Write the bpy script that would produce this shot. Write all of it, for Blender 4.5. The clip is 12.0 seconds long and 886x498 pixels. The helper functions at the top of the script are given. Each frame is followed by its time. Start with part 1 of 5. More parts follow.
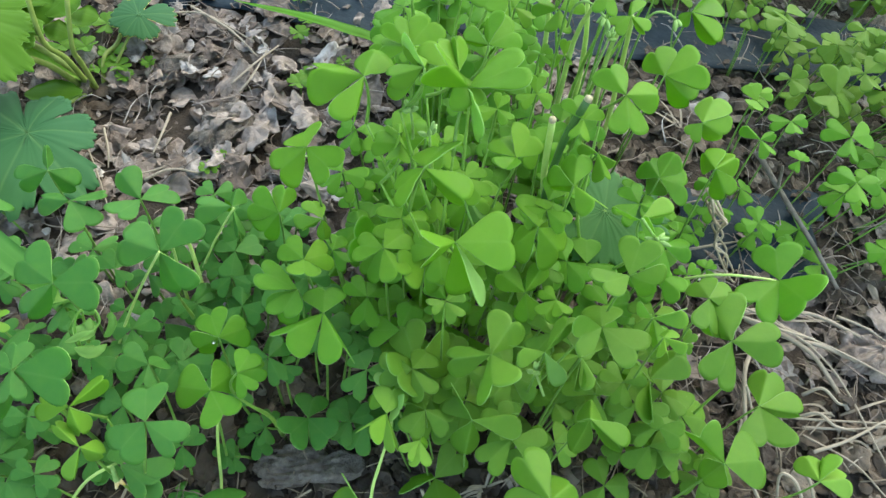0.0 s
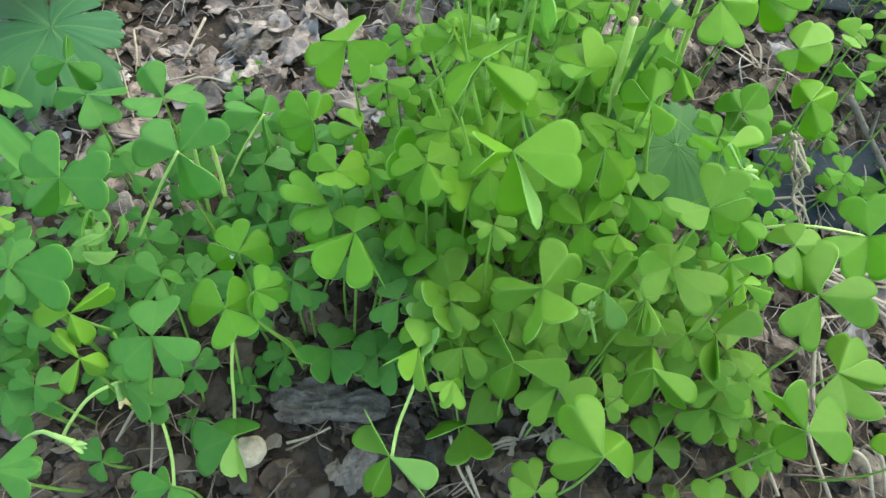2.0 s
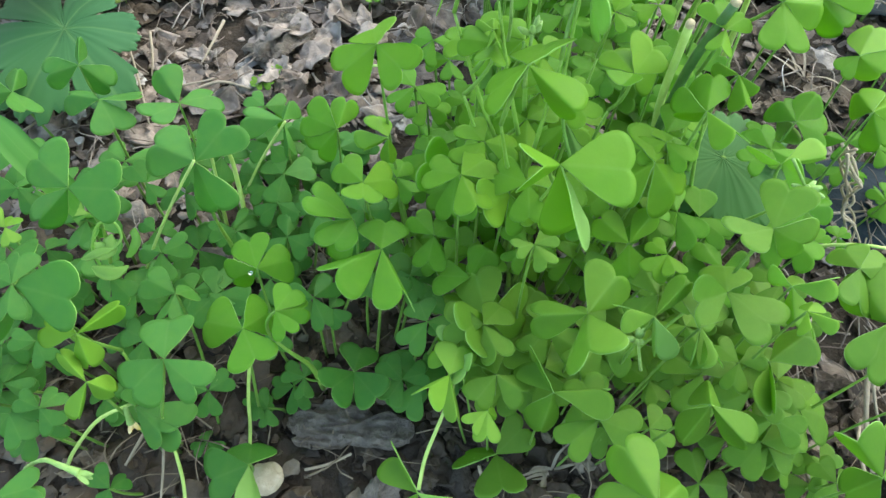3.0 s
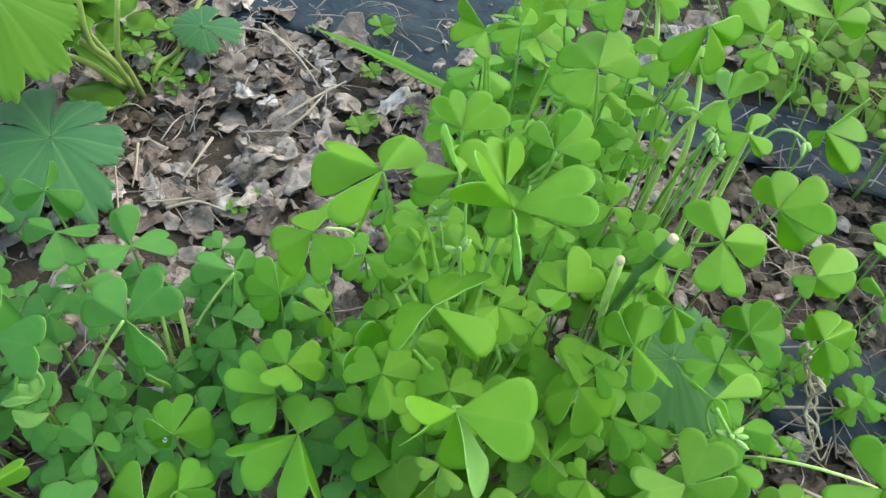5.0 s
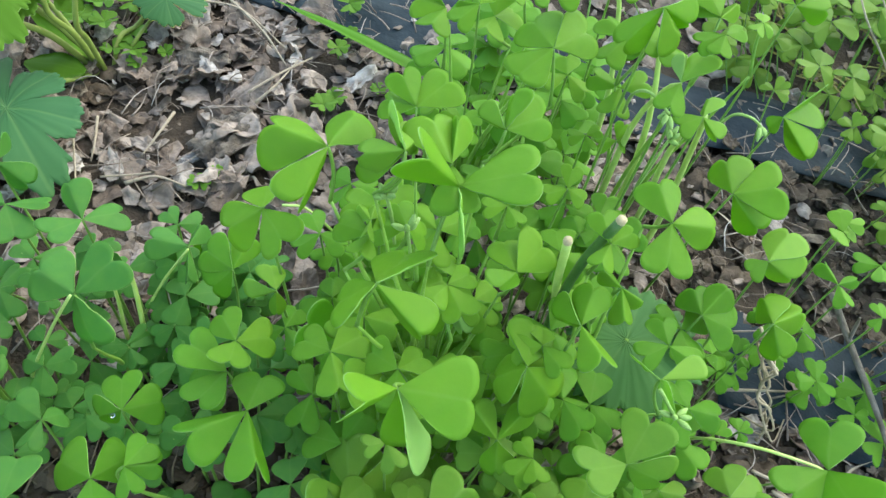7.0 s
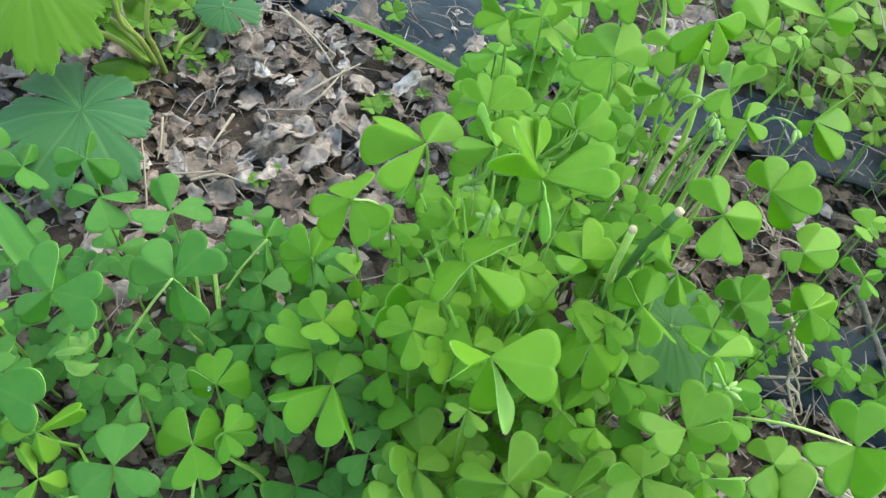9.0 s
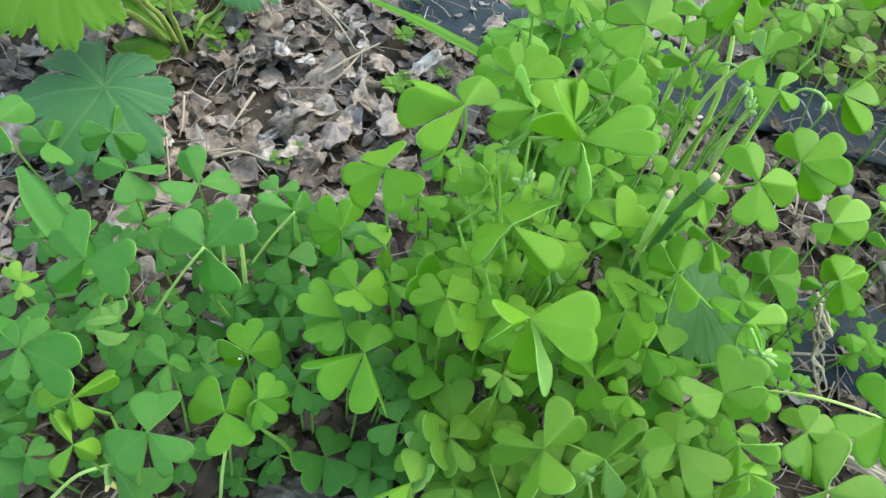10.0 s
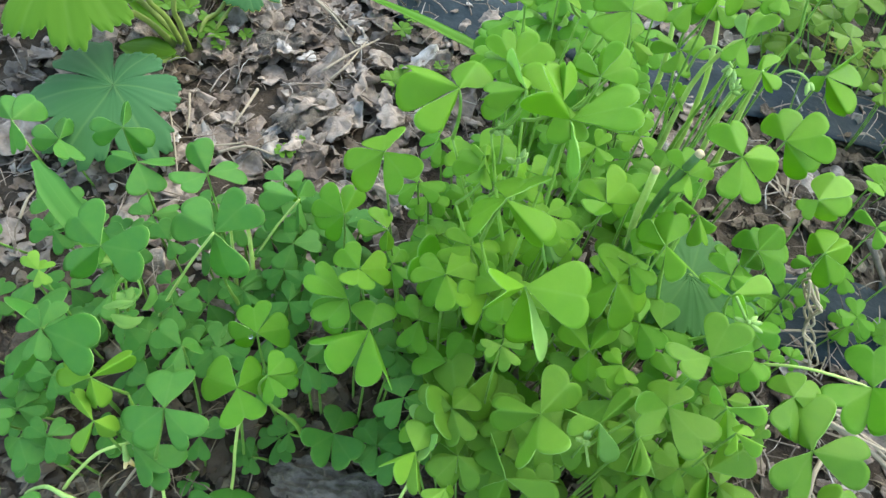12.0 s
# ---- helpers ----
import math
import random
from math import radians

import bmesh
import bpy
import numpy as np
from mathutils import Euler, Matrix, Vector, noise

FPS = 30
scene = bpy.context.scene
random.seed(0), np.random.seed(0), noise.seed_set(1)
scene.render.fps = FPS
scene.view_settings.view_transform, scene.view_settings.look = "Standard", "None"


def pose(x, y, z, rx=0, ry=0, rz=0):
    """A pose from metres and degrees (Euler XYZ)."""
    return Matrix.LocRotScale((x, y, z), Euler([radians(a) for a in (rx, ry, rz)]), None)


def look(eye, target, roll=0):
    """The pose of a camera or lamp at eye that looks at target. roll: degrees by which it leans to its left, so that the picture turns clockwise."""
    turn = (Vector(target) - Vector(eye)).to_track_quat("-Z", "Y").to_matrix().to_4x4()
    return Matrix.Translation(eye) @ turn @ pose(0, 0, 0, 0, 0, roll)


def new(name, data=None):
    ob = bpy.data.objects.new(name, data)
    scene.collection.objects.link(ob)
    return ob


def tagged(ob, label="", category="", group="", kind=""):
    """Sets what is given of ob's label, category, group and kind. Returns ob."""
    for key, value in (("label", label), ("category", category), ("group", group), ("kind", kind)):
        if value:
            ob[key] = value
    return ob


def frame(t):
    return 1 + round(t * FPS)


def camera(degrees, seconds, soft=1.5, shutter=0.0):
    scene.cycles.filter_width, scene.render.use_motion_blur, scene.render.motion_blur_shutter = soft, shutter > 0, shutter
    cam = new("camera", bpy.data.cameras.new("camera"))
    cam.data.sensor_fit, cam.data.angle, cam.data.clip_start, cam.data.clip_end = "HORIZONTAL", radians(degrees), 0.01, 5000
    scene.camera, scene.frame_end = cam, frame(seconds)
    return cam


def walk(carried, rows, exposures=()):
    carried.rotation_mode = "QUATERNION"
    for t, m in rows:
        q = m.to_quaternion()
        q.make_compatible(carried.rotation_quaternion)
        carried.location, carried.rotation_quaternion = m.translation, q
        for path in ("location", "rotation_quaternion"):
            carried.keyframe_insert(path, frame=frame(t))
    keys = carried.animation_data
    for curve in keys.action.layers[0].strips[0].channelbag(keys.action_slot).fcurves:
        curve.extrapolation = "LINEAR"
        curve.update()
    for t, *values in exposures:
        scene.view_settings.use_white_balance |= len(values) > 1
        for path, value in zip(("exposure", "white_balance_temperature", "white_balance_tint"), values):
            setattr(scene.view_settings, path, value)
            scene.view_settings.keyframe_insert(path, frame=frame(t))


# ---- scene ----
cam = camera(60.2, 12.0, 1.5)
PATH = [
    (0, (0.03121, 0.02191, 0.35465), (0.03916, 1.09883, -1.33063), 6.62),
    (0.5, (0.02151, 0.02818, 0.34227), (0.01825, 1.05603, -1.3734), 8.59),
    (1, (0.03286, 0.02586, 0.33142), (-0.0008, 1.02468, -1.40099), 7.73),
    (1.5, (0.02933, 0.02695, 0.32225), (-0.03906, 0.99884, -1.42439), 6.42),
    (2, (0.02895, 0.0275, 0.31885), (-0.03807, 1.00337, -1.42563), 6.76),
    (2.5, (0.02026, 0.03128, 0.31039), (-0.05626, 1.01025, -1.43196), 6.61),
    (2.7, (0.02164, 0.03307, 0.30443), (-0.06347, 1.01049, -1.43838), 6.18),
    (4.3, (0.01758, 0.0759, 0.30817), (-0.18232, 1.11171, -1.39099), 5.36),
    (4.5, (0.02843, 0.07753, 0.31), (-0.1681, 1.11574, -1.38809), 6.33),
    (5, (0.03977, 0.0838, 0.32454), (-0.16014, 1.1757, -1.33913), 8.06),
    (5.5, (0.04253, 0.09139, 0.32991), (-0.13449, 1.18953, -1.33224), 10.07),
    (6, (0.0533, 0.08919, 0.32042), (-0.07587, 1.17955, -1.35124), 12.35),
    (6.5, (0.0544, 0.0895, 0.31749), (-0.0698, 1.16927, -1.3614), 12.23),
    (7, (0.04817, 0.08589, 0.32406), (-0.08743, 1.15652, -1.35979), 11.59),
    (7.2, (0.04076, 0.08005, 0.32896), (-0.11452, 1.14801, -1.35488), 10.66),
    (8.8, (0.03048, 0.06018, 0.33572), (-0.11791, 1.14284, -1.33934), 11.37),
    (9, (0.02961, 0.06179, 0.33896), (-0.11388, 1.14231, -1.3379), 11.61),
    (9.5, (0.02306, 0.05196, 0.34122), (-0.11308, 1.13325, -1.33576), 12.08),
    (10, (0.02323, 0.05202, 0.33291), (-0.12555, 1.11843, -1.3525), 11.32),
    (10.5, (0.02717, 0.04782, 0.34112), (-0.11674, 1.11739, -1.34272), 11.34),
    (11, (0.02872, 0.04845, 0.3392), (-0.11686, 1.11579, -1.34591), 10.85),
    (11.5, (0.03141, 0.04862, 0.34018), (-0.12309, 1.10934, -1.34831), 10.08),
    (12, (0.02775, 0.03982, 0.33903), (-0.13066, 1.10786, -1.34448), 9.81),
]

walk(cam, [(t, look(eye, target, roll)) for t, eye, target, roll in PATH], [(0, 2.52, 7900, -2), (2, 2.67, 7900, -2), (5, 2.58, 7900, -2), (6.5, 2.6, 7900, -2), (9, 2.67, 7900, -2), (12, 2.69, 7900, -2)])

# ---- light ----
world = bpy.data.worlds.new("sky")
scene.world = world
world.use_nodes = True
wn = world.node_tree
sky = wn.nodes.new("ShaderNodeTexSky")
sky.sky_type = "NISHITA"
sky.sun_disc = False
sky.sun_elevation, sky.sun_rotation = radians(48), radians(35)
wn.links.new(sky.outputs["Color"], wn.nodes["Background"].inputs["Color"])
wn.nodes["Background"].inputs["Strength"].default_value = 0.14
sun = new("sun", bpy.data.lights.new("sun", "SUN"))
sun.data.energy, sun.data.angle, sun.data.color = 0.4, radians(75), (1.0, 0.96, 0.88)
sun.matrix_world = look((1.2, 1.7, 2.3), (0, 0, 0))

# ---- materials ----


def mat(name):
    m = bpy.data.materials.new(name)
    m.use_nodes = True
    nt = m.node_tree
    return m, nt, nt.nodes["Principled BSDF"]


def node(nt, kind, **values):
    n = nt.nodes.new(kind)
    for key, value in values.items():
        n.inputs[key].default_value = value
    return n


def mixed(nt, fac, a, b, blend="MIX"):
    """A colour mix; fac, a and b are sockets or values."""
    n = nt.nodes.new("ShaderNodeMix")
    n.data_type, n.blend_type = "RGBA", blend
    for slot, value in ((0, fac), (6, a), (7, b)):
        if hasattr(value, "links"):
            nt.links.new(value, n.inputs[slot])
        else:
            n.inputs[slot].default_value = value if slot == 0 else (*value, 1)
    return n.outputs[2]


def noise_out(nt, scale, detail=3.0, rough=0.6):
    co = nt.nodes.new("ShaderNodeTexCoord")
    n = node(nt, "ShaderNodeTexNoise", Scale=scale, Detail=detail, Roughness=rough)
    nt.links.new(co.outputs["Object"], n.inputs["Vector"])
    return n.outputs["Fac"]


def ramp(nt, fac, lo, hi):
    r = node(nt, "ShaderNodeMapRange")
    r.inputs["From Min"].default_value, r.inputs["From Max"].default_value = lo, hi
    nt.links.new(fac, r.inputs["Value"])
    return r.outputs["Result"]


def bumped(nt, bsdf, height, strength, distance):
    b = node(nt, "ShaderNodeBump", Strength=strength, Distance=distance)
    nt.links.new(height, b.inputs["Height"])
    nt.links.new(b.outputs["Normal"], bsdf.inputs["Normal"])


def leaf_material(name, dark, light, thin, rough=0.5, through_amount=0.52, rib=0.1, spec=0.22):
    """Soft green leaf: two greens mixed per leaf, faint mottling, a pale midrib and light passing through."""
    m, nt, p = mat(name)
    info = nt.nodes.new("ShaderNodeObjectInfo")
    base = mixed(nt, info.outputs["Random"], dark, light)
    spots = ramp(nt, noise_out(nt, 3.0, 4.0), 0.35, 0.7)
    base = mixed(nt, spots, base, mixed(nt, 0.14, base, (0.28, 0.48, 0.06)))
    dull = ramp(nt, noise_out(nt, 1.3, 2.0), 0.4, 0.75)
    base = mixed(nt, dull, base, mixed(nt, 0.3, base, (0.03, 0.16, 0.03)))
    uv = nt.nodes.new("ShaderNodeUVMap")
    sep = nt.nodes.new("ShaderNodeSeparateXYZ")
    nt.links.new(uv.outputs["UV"], sep.inputs[0])
    off = node(nt, "ShaderNodeMath")
    off.operation = "SUBTRACT"
    off.inputs[1].default_value = 0.5
    nt.links.new(sep.outputs["Y"], off.inputs[0])
    absv = nt.nodes.new("ShaderNodeMath")
    absv.operation = "ABSOLUTE"
    nt.links.new(off.outputs[0], absv.inputs[0])
    line = ramp(nt, absv.outputs[0], 0.03, 0.004)
    fade = node(nt, "ShaderNodeMath")
    fade.operation = "MULTIPLY"
    fade.inputs[1].default_value = rib
    nt.links.new(line, fade.inputs[0])
    base = mixed(nt, fade.outputs[0], base, (0.34, 0.5, 0.16))
    nt.links.new(base, p.inputs["Base Color"])
    p.inputs["Roughness"].default_value = rough
    p.inputs["Specular IOR Level"].default_value = spec
    bumped(nt, p, noise_out(nt, 16.0, 3.0), 0.04, 0.02)
    tr = nt.nodes.new("ShaderNodeBsdfTranslucent")
    nt.links.new(mixed(nt, 0.75, base, thin), tr.inputs["Color"])
    mx = nt.nodes.new("ShaderNodeMixShader")
    mx.inputs[0].default_value = through_amount
    nt.links.new(p.outputs[0], mx.inputs[1])
    nt.links.new(tr.outputs[0], mx.inputs[2])
    nt.links.new(mx.outputs[0], nt.nodes["Material Output"].inputs["Surface"])
    return m


def simple(name, a, b, scale=60.0, rough=0.7, bump=0.3, dist=0.001, metal=0.0, spec=0.4, per="none"):
    """Two tones mixed by noise, with a fine relief; per: 'object' or 'island' varies the tone from piece to piece."""
    m, nt, p = mat(name)
    base = mixed(nt, ramp(nt, noise_out(nt, scale, 5.0), 0.3, 0.72), a, b)
    if per == "object":
        info = nt.nodes.new("ShaderNodeObjectInfo")
        base = mixed(nt, ramp(nt, info.outputs["Random"], -0.2, 1.6), base, b)
    nt.links.new(base, p.inputs["Base Color"])
    p.inputs["Roughness"].default_value, p.inputs["Metallic"].default_value = rough, metal
    p.inputs["Specular IOR Level"].default_value = spec
    bumped(nt, p, noise_out(nt, scale * 4, 4.0), bump, dist)
    return m


GREY_BROWN = ((0.0, (0.095, 0.068, 0.054)), (0.3, (0.195, 0.149, 0.122)), (0.65, (0.275, 0.22, 0.188)), (0.9, (0.33, 0.277, 0.245)), (1.0, (0.41, 0.38, 0.36)))
DARK_BROWN = ((0.0, (0.016, 0.01, 0.006)), (0.35, (0.038, 0.025, 0.014)), (0.65, (0.068, 0.046, 0.028)), (0.88, (0.118, 0.086, 0.058)), (1.0, (0.19, 0.158, 0.12)))


def litter_material(name, random_socket, tones=GREY_BROWN):
    """Dead leaf: grey, tan and brown from piece to piece, blotched and faintly veined."""
    m, nt, p = mat(name)
    info = nt.nodes.new("ShaderNodeObjectInfo" if random_socket == "Random" else "ShaderNodeNewGeometry")
    r = nt.nodes.new("ShaderNodeValToRGB")
    r.color_ramp.interpolation = "LINEAR"
    stops = tones
    r.color_ramp.elements[0].color = (*stops[0][1], 1)
    r.color_ramp.elements[1].color = (*stops[-1][1], 1)
    for at, c in stops[1:-1]:
        e = r.color_ramp.elements.new(at)
        e.color = (*c, 1)
    nt.links.new(info.outputs[random_socket], r.inputs[0])
    co = nt.nodes.new("ShaderNodeTexCoord")
    big = node(nt, "ShaderNodeTexNoise", Scale=160.0, Detail=5.0)
    nt.links.new(co.outputs["Object"], big.inputs["Vector"])
    base = mixed(nt, ramp(nt, big.outputs["Fac"], 0.4, 0.7), r.outputs[0], mixed(nt, 0.7, r.outputs[0], (0.05, 0.036, 0.026)))
    nt.links.new(base, p.inputs["Base Color"])
    p.inputs["Roughness"].default_value = 0.75
    fine = node(nt, "ShaderNodeTexNoise", Scale=420.0, Detail=4.0)
    nt.links.new(co.outputs["Object"], fine.inputs["Vector"])
    bumped(nt, p, fine.outputs["Fac"], 0.8, 0.0012)
    return m


M = {
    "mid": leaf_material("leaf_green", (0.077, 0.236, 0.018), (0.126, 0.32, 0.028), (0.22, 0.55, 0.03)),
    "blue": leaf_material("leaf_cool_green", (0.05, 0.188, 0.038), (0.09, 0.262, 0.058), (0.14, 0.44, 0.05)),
    "olive": leaf_material("leaf_olive_green", (0.095, 0.2, 0.02), (0.15, 0.27, 0.034), (0.25, 0.43, 0.025)),
    "young": leaf_material("leaf_young_green", (0.14, 0.32, 0.03), (0.24, 0.43, 0.07), (0.34, 0.6, 0.05)),
    "soft": leaf_material("leaf_soft_green", (0.095, 0.222, 0.024), (0.138, 0.28, 0.036), (0.215, 0.46, 0.036)),
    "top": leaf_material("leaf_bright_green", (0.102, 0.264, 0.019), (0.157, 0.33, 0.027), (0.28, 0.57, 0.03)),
    "under": leaf_material("leaf_underside", (0.2, 0.39, 0.1), (0.28, 0.47, 0.15), (0.32, 0.6, 0.08), 0.75),
    "rim": simple("leaf_edge", (0.14, 0.31, 0.05), (0.2, 0.37, 0.085), 30, 0.7, 0.0),
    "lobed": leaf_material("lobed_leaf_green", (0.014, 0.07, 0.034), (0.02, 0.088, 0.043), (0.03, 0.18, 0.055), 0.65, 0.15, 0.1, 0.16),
    "lobed_mid": leaf_material("lobed_leaf_mid_green", (0.03, 0.11, 0.03), (0.04, 0.135, 0.04), (0.06, 0.24, 0.05), 0.6, 0.25, 0.08, 0.2),
    "lobed_light": leaf_material("lobed_leaf_light_green", (0.05, 0.13, 0.006), (0.066, 0.158, 0.008), (0.15, 0.33, 0.01), 0.6, 0.3, 0.06, 0.15),
    "stem": simple("stem_green", (0.13, 0.28, 0.035), (0.2, 0.36, 0.07), 200, 0.5, 0.2),
    "lobed_stalk": simple("lobed_leaf_stalk", (0.13, 0.19, 0.03), (0.21, 0.26, 0.06), 120, 0.6, 0.2),
    "pale_stem": simple("stem_pale_green", (0.3, 0.46, 0.1), (0.4, 0.54, 0.17), 200, 0.5, 0.2),
    "stalk": simple("leaf_stalk_green", (0.09, 0.22, 0.035), (0.15, 0.28, 0.05), 200, 0.5, 0.1),
    "cutend": simple("cut_stem_end", (0.28, 0.23, 0.13), (0.4, 0.35, 0.22), 800, 0.8, 0.3),
    "bud": simple("bud_pale_green", (0.15, 0.29, 0.06), (0.24, 0.37, 0.12), 300, 0.7, 0.3),
    "petal": simple("withered_petal", (0.6, 0.4, 0.12), (0.7, 0.58, 0.35), 300, 0.8, 0.3),
    "soil": simple("dark_soil", (0.02, 0.014, 0.009), (0.06, 0.044, 0.031), 90, 0.9, 0.8, 0.003),
    "film": simple("black_mulch_film", (0.01, 0.018, 0.025), (0.027, 0.041, 0.052), 45, 0.65, 0.5, 0.002, 0.0, 0.1),
    "litter": litter_material("dead_leaf_litter", "Random Per Island"),
    "umber": litter_material("damp_leaf_litter", "Random Per Island", DARK_BROWN),
    "fibre": litter_material("dry_fibre", "Random Per Island"),
    "dry_grass": simple("olive_dry_grass", (0.14, 0.15, 0.03), (0.26, 0.25, 0.07), 80, 0.7, 0.2),
    "dry": litter_material("dead_leaf", "Random"),
    "brown": litter_material("dark_dead_leaf", "Random", DARK_BROWN),
    "grey": simple("grey_dead_leaf", (0.07, 0.055, 0.044), (0.19, 0.16, 0.135), 220, 0.6, 1.0, 0.0015, per="none"),
    "twig": simple("pale_dry_twig", (0.18, 0.145, 0.1), (0.31, 0.26, 0.2), 150, 0.8, 0.5, per="object"),
    "root": simple("dry_root_tan", (0.27, 0.21, 0.13), (0.42, 0.36, 0.26), 200, 0.85, 0.5),
    "root_brown": simple("root_fibre_brown", (0.1, 0.075, 0.05), (0.24, 0.19, 0.14), 120, 0.8, 0.3),
    "bark": simple("dark_dead_twig", (0.09, 0.075, 0.06), (0.2, 0.175, 0.15), 150, 0.85, 0.8),
    "chip": simple("wood_chip_beige", (0.3, 0.24, 0.16), (0.47, 0.4, 0.3), 160, 0.85, 0.8),
    "dark_stem": simple("stem_dark_green", (0.03, 0.09, 0.02), (0.05, 0.13, 0.03), 200, 0.45, 0.2),
    "yellow_edge": simple("yellowed_leaf_edge", (0.5, 0.45, 0.08), (0.42, 0.4, 0.1), 60, 0.6, 0.1),
    "drop": None,
}
m, nt, p = mat("water_drop")
p.inputs["Transmission Weight"].default_value, p.inputs["Roughness"].default_value, p.inputs["IOR"].default_value = 1.0, 0.02, 1.33
M["drop"] = m

# ---- mesh helpers ----


def mesh_of(name, verts, faces, mats, slots=None, uvs=None, smooth=True):
    me = bpy.data.meshes.new(name)
    me.from_pydata(verts, [], faces)
    for m in mats:
        me.materials.append(m)
    if slots is not None:
        me.polygons.foreach_set("material_index", slots)
    if uvs is not None:
        layer = me.uv_layers.new(name="UVMap")
        for loop in me.loops:
            layer.data[loop.index].uv = uvs[loop.vertex_index]
    me.polygons.foreach_set("use_smooth", [smooth] * len(me.polygons))
    me.update()
    return me


def part(name, me, parent=None, m=None, label=""):
    """One mesh object; m is its pose in the world, whose parents stand without turn."""
    ob = new(name, me)
    if m is not None:
        ob.matrix_basis = m
    if parent is not None:
        ob.parent = parent
    return tagged(ob, label)


def curve_points(ctrl, n):
    """A smooth line through the given points (Catmull-Rom)."""
    c = [Vector(p) for p in ctrl]
    c = [c[0] * 2 - c[1], *c, c[-1] * 2 - c[-2]]
    out, spans = [], len(c) - 3
    for i in range(n + 1):
        s = min(i / n * spans, spans - 1e-6)
        k, u = int(s), s - int(s)
        a, b, d, e = c[k : k + 4]
        out.append(0.5 * ((2 * b) + (d - a) * u + (2 * a - 5 * b + 4 * d - e) * u * u + (3 * b - a - 3 * d + e) * u**3))
    return out


def tube_data(points, radii, sides=7, verts=None, faces=None):
    verts, faces = ([] if verts is None else verts), ([] if faces is None else faces)
    first = len(verts)
    n = len(points)
    for i, p in enumerate(points):
        d = (points[min(i + 1, n - 1)] - points[max(i - 1, 0)]).normalized()
        a = d.orthogonal().normalized() if i == 0 else (a - d * a.dot(d)).normalized()
        b = d.cross(a)
        r = radii[0] + (radii[-1] - radii[0]) * i / (n - 1)
        for k in range(sides):
            t = 2 * math.pi * k / sides
            verts.append(p + r * (math.cos(t) * a + math.sin(t) * b))
    for i in range(n - 1):
        for k in range(sides):
            j = (k + 1) % sides
            faces.append((first + i * sides + k, first + i * sides + j, first + (i + 1) * sides + j, first + (i + 1) * sides + k))
    faces.append(tuple(first + k for k in reversed(range(sides))))
    faces.append(tuple(first + (n - 1) * sides + k for k in range(sides)))
    return verts, faces


def tube(name, ctrl, r0, r1, material, n=10, sides=7, origin=None):
    pts = curve_points(ctrl, n)
    if origin is not None:
        pts = [p - Vector(origin) for p in pts]
    v, f = tube_data(pts, (r0, r1), sides)
    return mesh_of(name, v, f, [material])


# ---- clover leaflets ----
OUTLINE = ((0.0, 0.77), (0.06, 0.82), (0.14, 0.895), (0.28, 0.965), (0.5, 1.0), (0.68, 0.985), (0.83, 0.92), (0.93, 0.8), (0.98, 0.66), (1.0, 0.5))
SPREAD = radians(38)


def outline(n, notch):
    """The half outline of a leaflet at n even steps: share of the spread and reach; notch 0 to 1 is the depth of its heart cut."""
    pts = curve_points([(a, r if a >= 0.5 else 1 - (1 - r) * notch, 0) for a, r in OUTLINE], n)
    return [(min(1.0, max(0.0, p.x)), p.y) for p in pts]


_leaflets = {}


def leaflet_mesh(fold, kind, variant, steps=12):
    """A heart-shaped leaflet one unit long along x, folded down along its midrib by fold degrees a side."""
    key = (fold, kind, variant, steps)
    if key in _leaflets:
        return _leaflets[key]
    rng = random.Random(fold * 7 + variant * 101)
    half_line = outline(steps, (1.0, 0.75, 0.9, 0.45, 0.85, 1.0)[variant])
    angles = [-a for a, _ in reversed(half_line[1:])] + [a for a, _ in half_line]
    reach = [r for _, r in reversed(half_line[1:])] + [r for _, r in half_line]
    rings, f = (0.02, 0.35, 0.68, 0.9, 1.0), radians(fold)
    wave, cup, sag, skew = rng.uniform(0.006, 0.022), rng.uniform(-0.08, 0.16), rng.uniform(-0.03, 0.09), rng.uniform(-0.07, 0.07)
    wide = rng.uniform(0.92, 1.14)
    if abs(fold) > 40:
        wave, cup = 0.006, 0.3 * cup
    rows, uvs = [], []
    for s in rings:
        for a, r in zip(angles, reach):
            t = a * SPREAD
            x, y = s * r * math.cos(t), s * r * math.sin(t) * wide * (1 + skew * (1 if a > 0 else -1))
            near = math.sqrt(y * y + 0.0036) - 0.06
            z = -near * math.sin(f) - cup * y * y * 2 - sag * x * x + wave * math.sin(5 * a + 9 * s + variant)
            yy = y * math.cos(f) if abs(y) > 1e-6 else 0.0
            rows.append(Vector((x, yy, z)))
            uvs.append((x, 0.5 + y * 0.8))
    n, half = len(angles), 0.008
    top = [p + Vector((0, 0, half)) for p in rows]
    low = [p - Vector((0, 0, half)) for p in rows]
    total, faces, slots = len(rows), [], []
    for i in range(len(rings) - 1):
        for k in range(n - 1):
            q = (i * n + k, (i + 1) * n + k, (i + 1) * n + k + 1, i * n + k + 1)
            faces.append(q)
            slots.append(0)
            faces.append(tuple(total + v for v in reversed(q)))
            slots.append(1)
    edge = [i * n for i in range(len(rings))] + [(len(rings) - 1) * n + k for k in range(1, n)] + [i * n + n - 1 for i in reversed(range(len(rings) - 1))]
    for a, b in zip(edge, edge[1:] + edge[:1]):
        faces.append((b, a, total + a, total + b))
        slots.append(2)
    me = mesh_of("leaflet", top + low, faces, [M[kind], M["under"], M["rim"]], slots, uvs + uvs)
    _leaflets[key] = me
    return me


PLANTS = {}


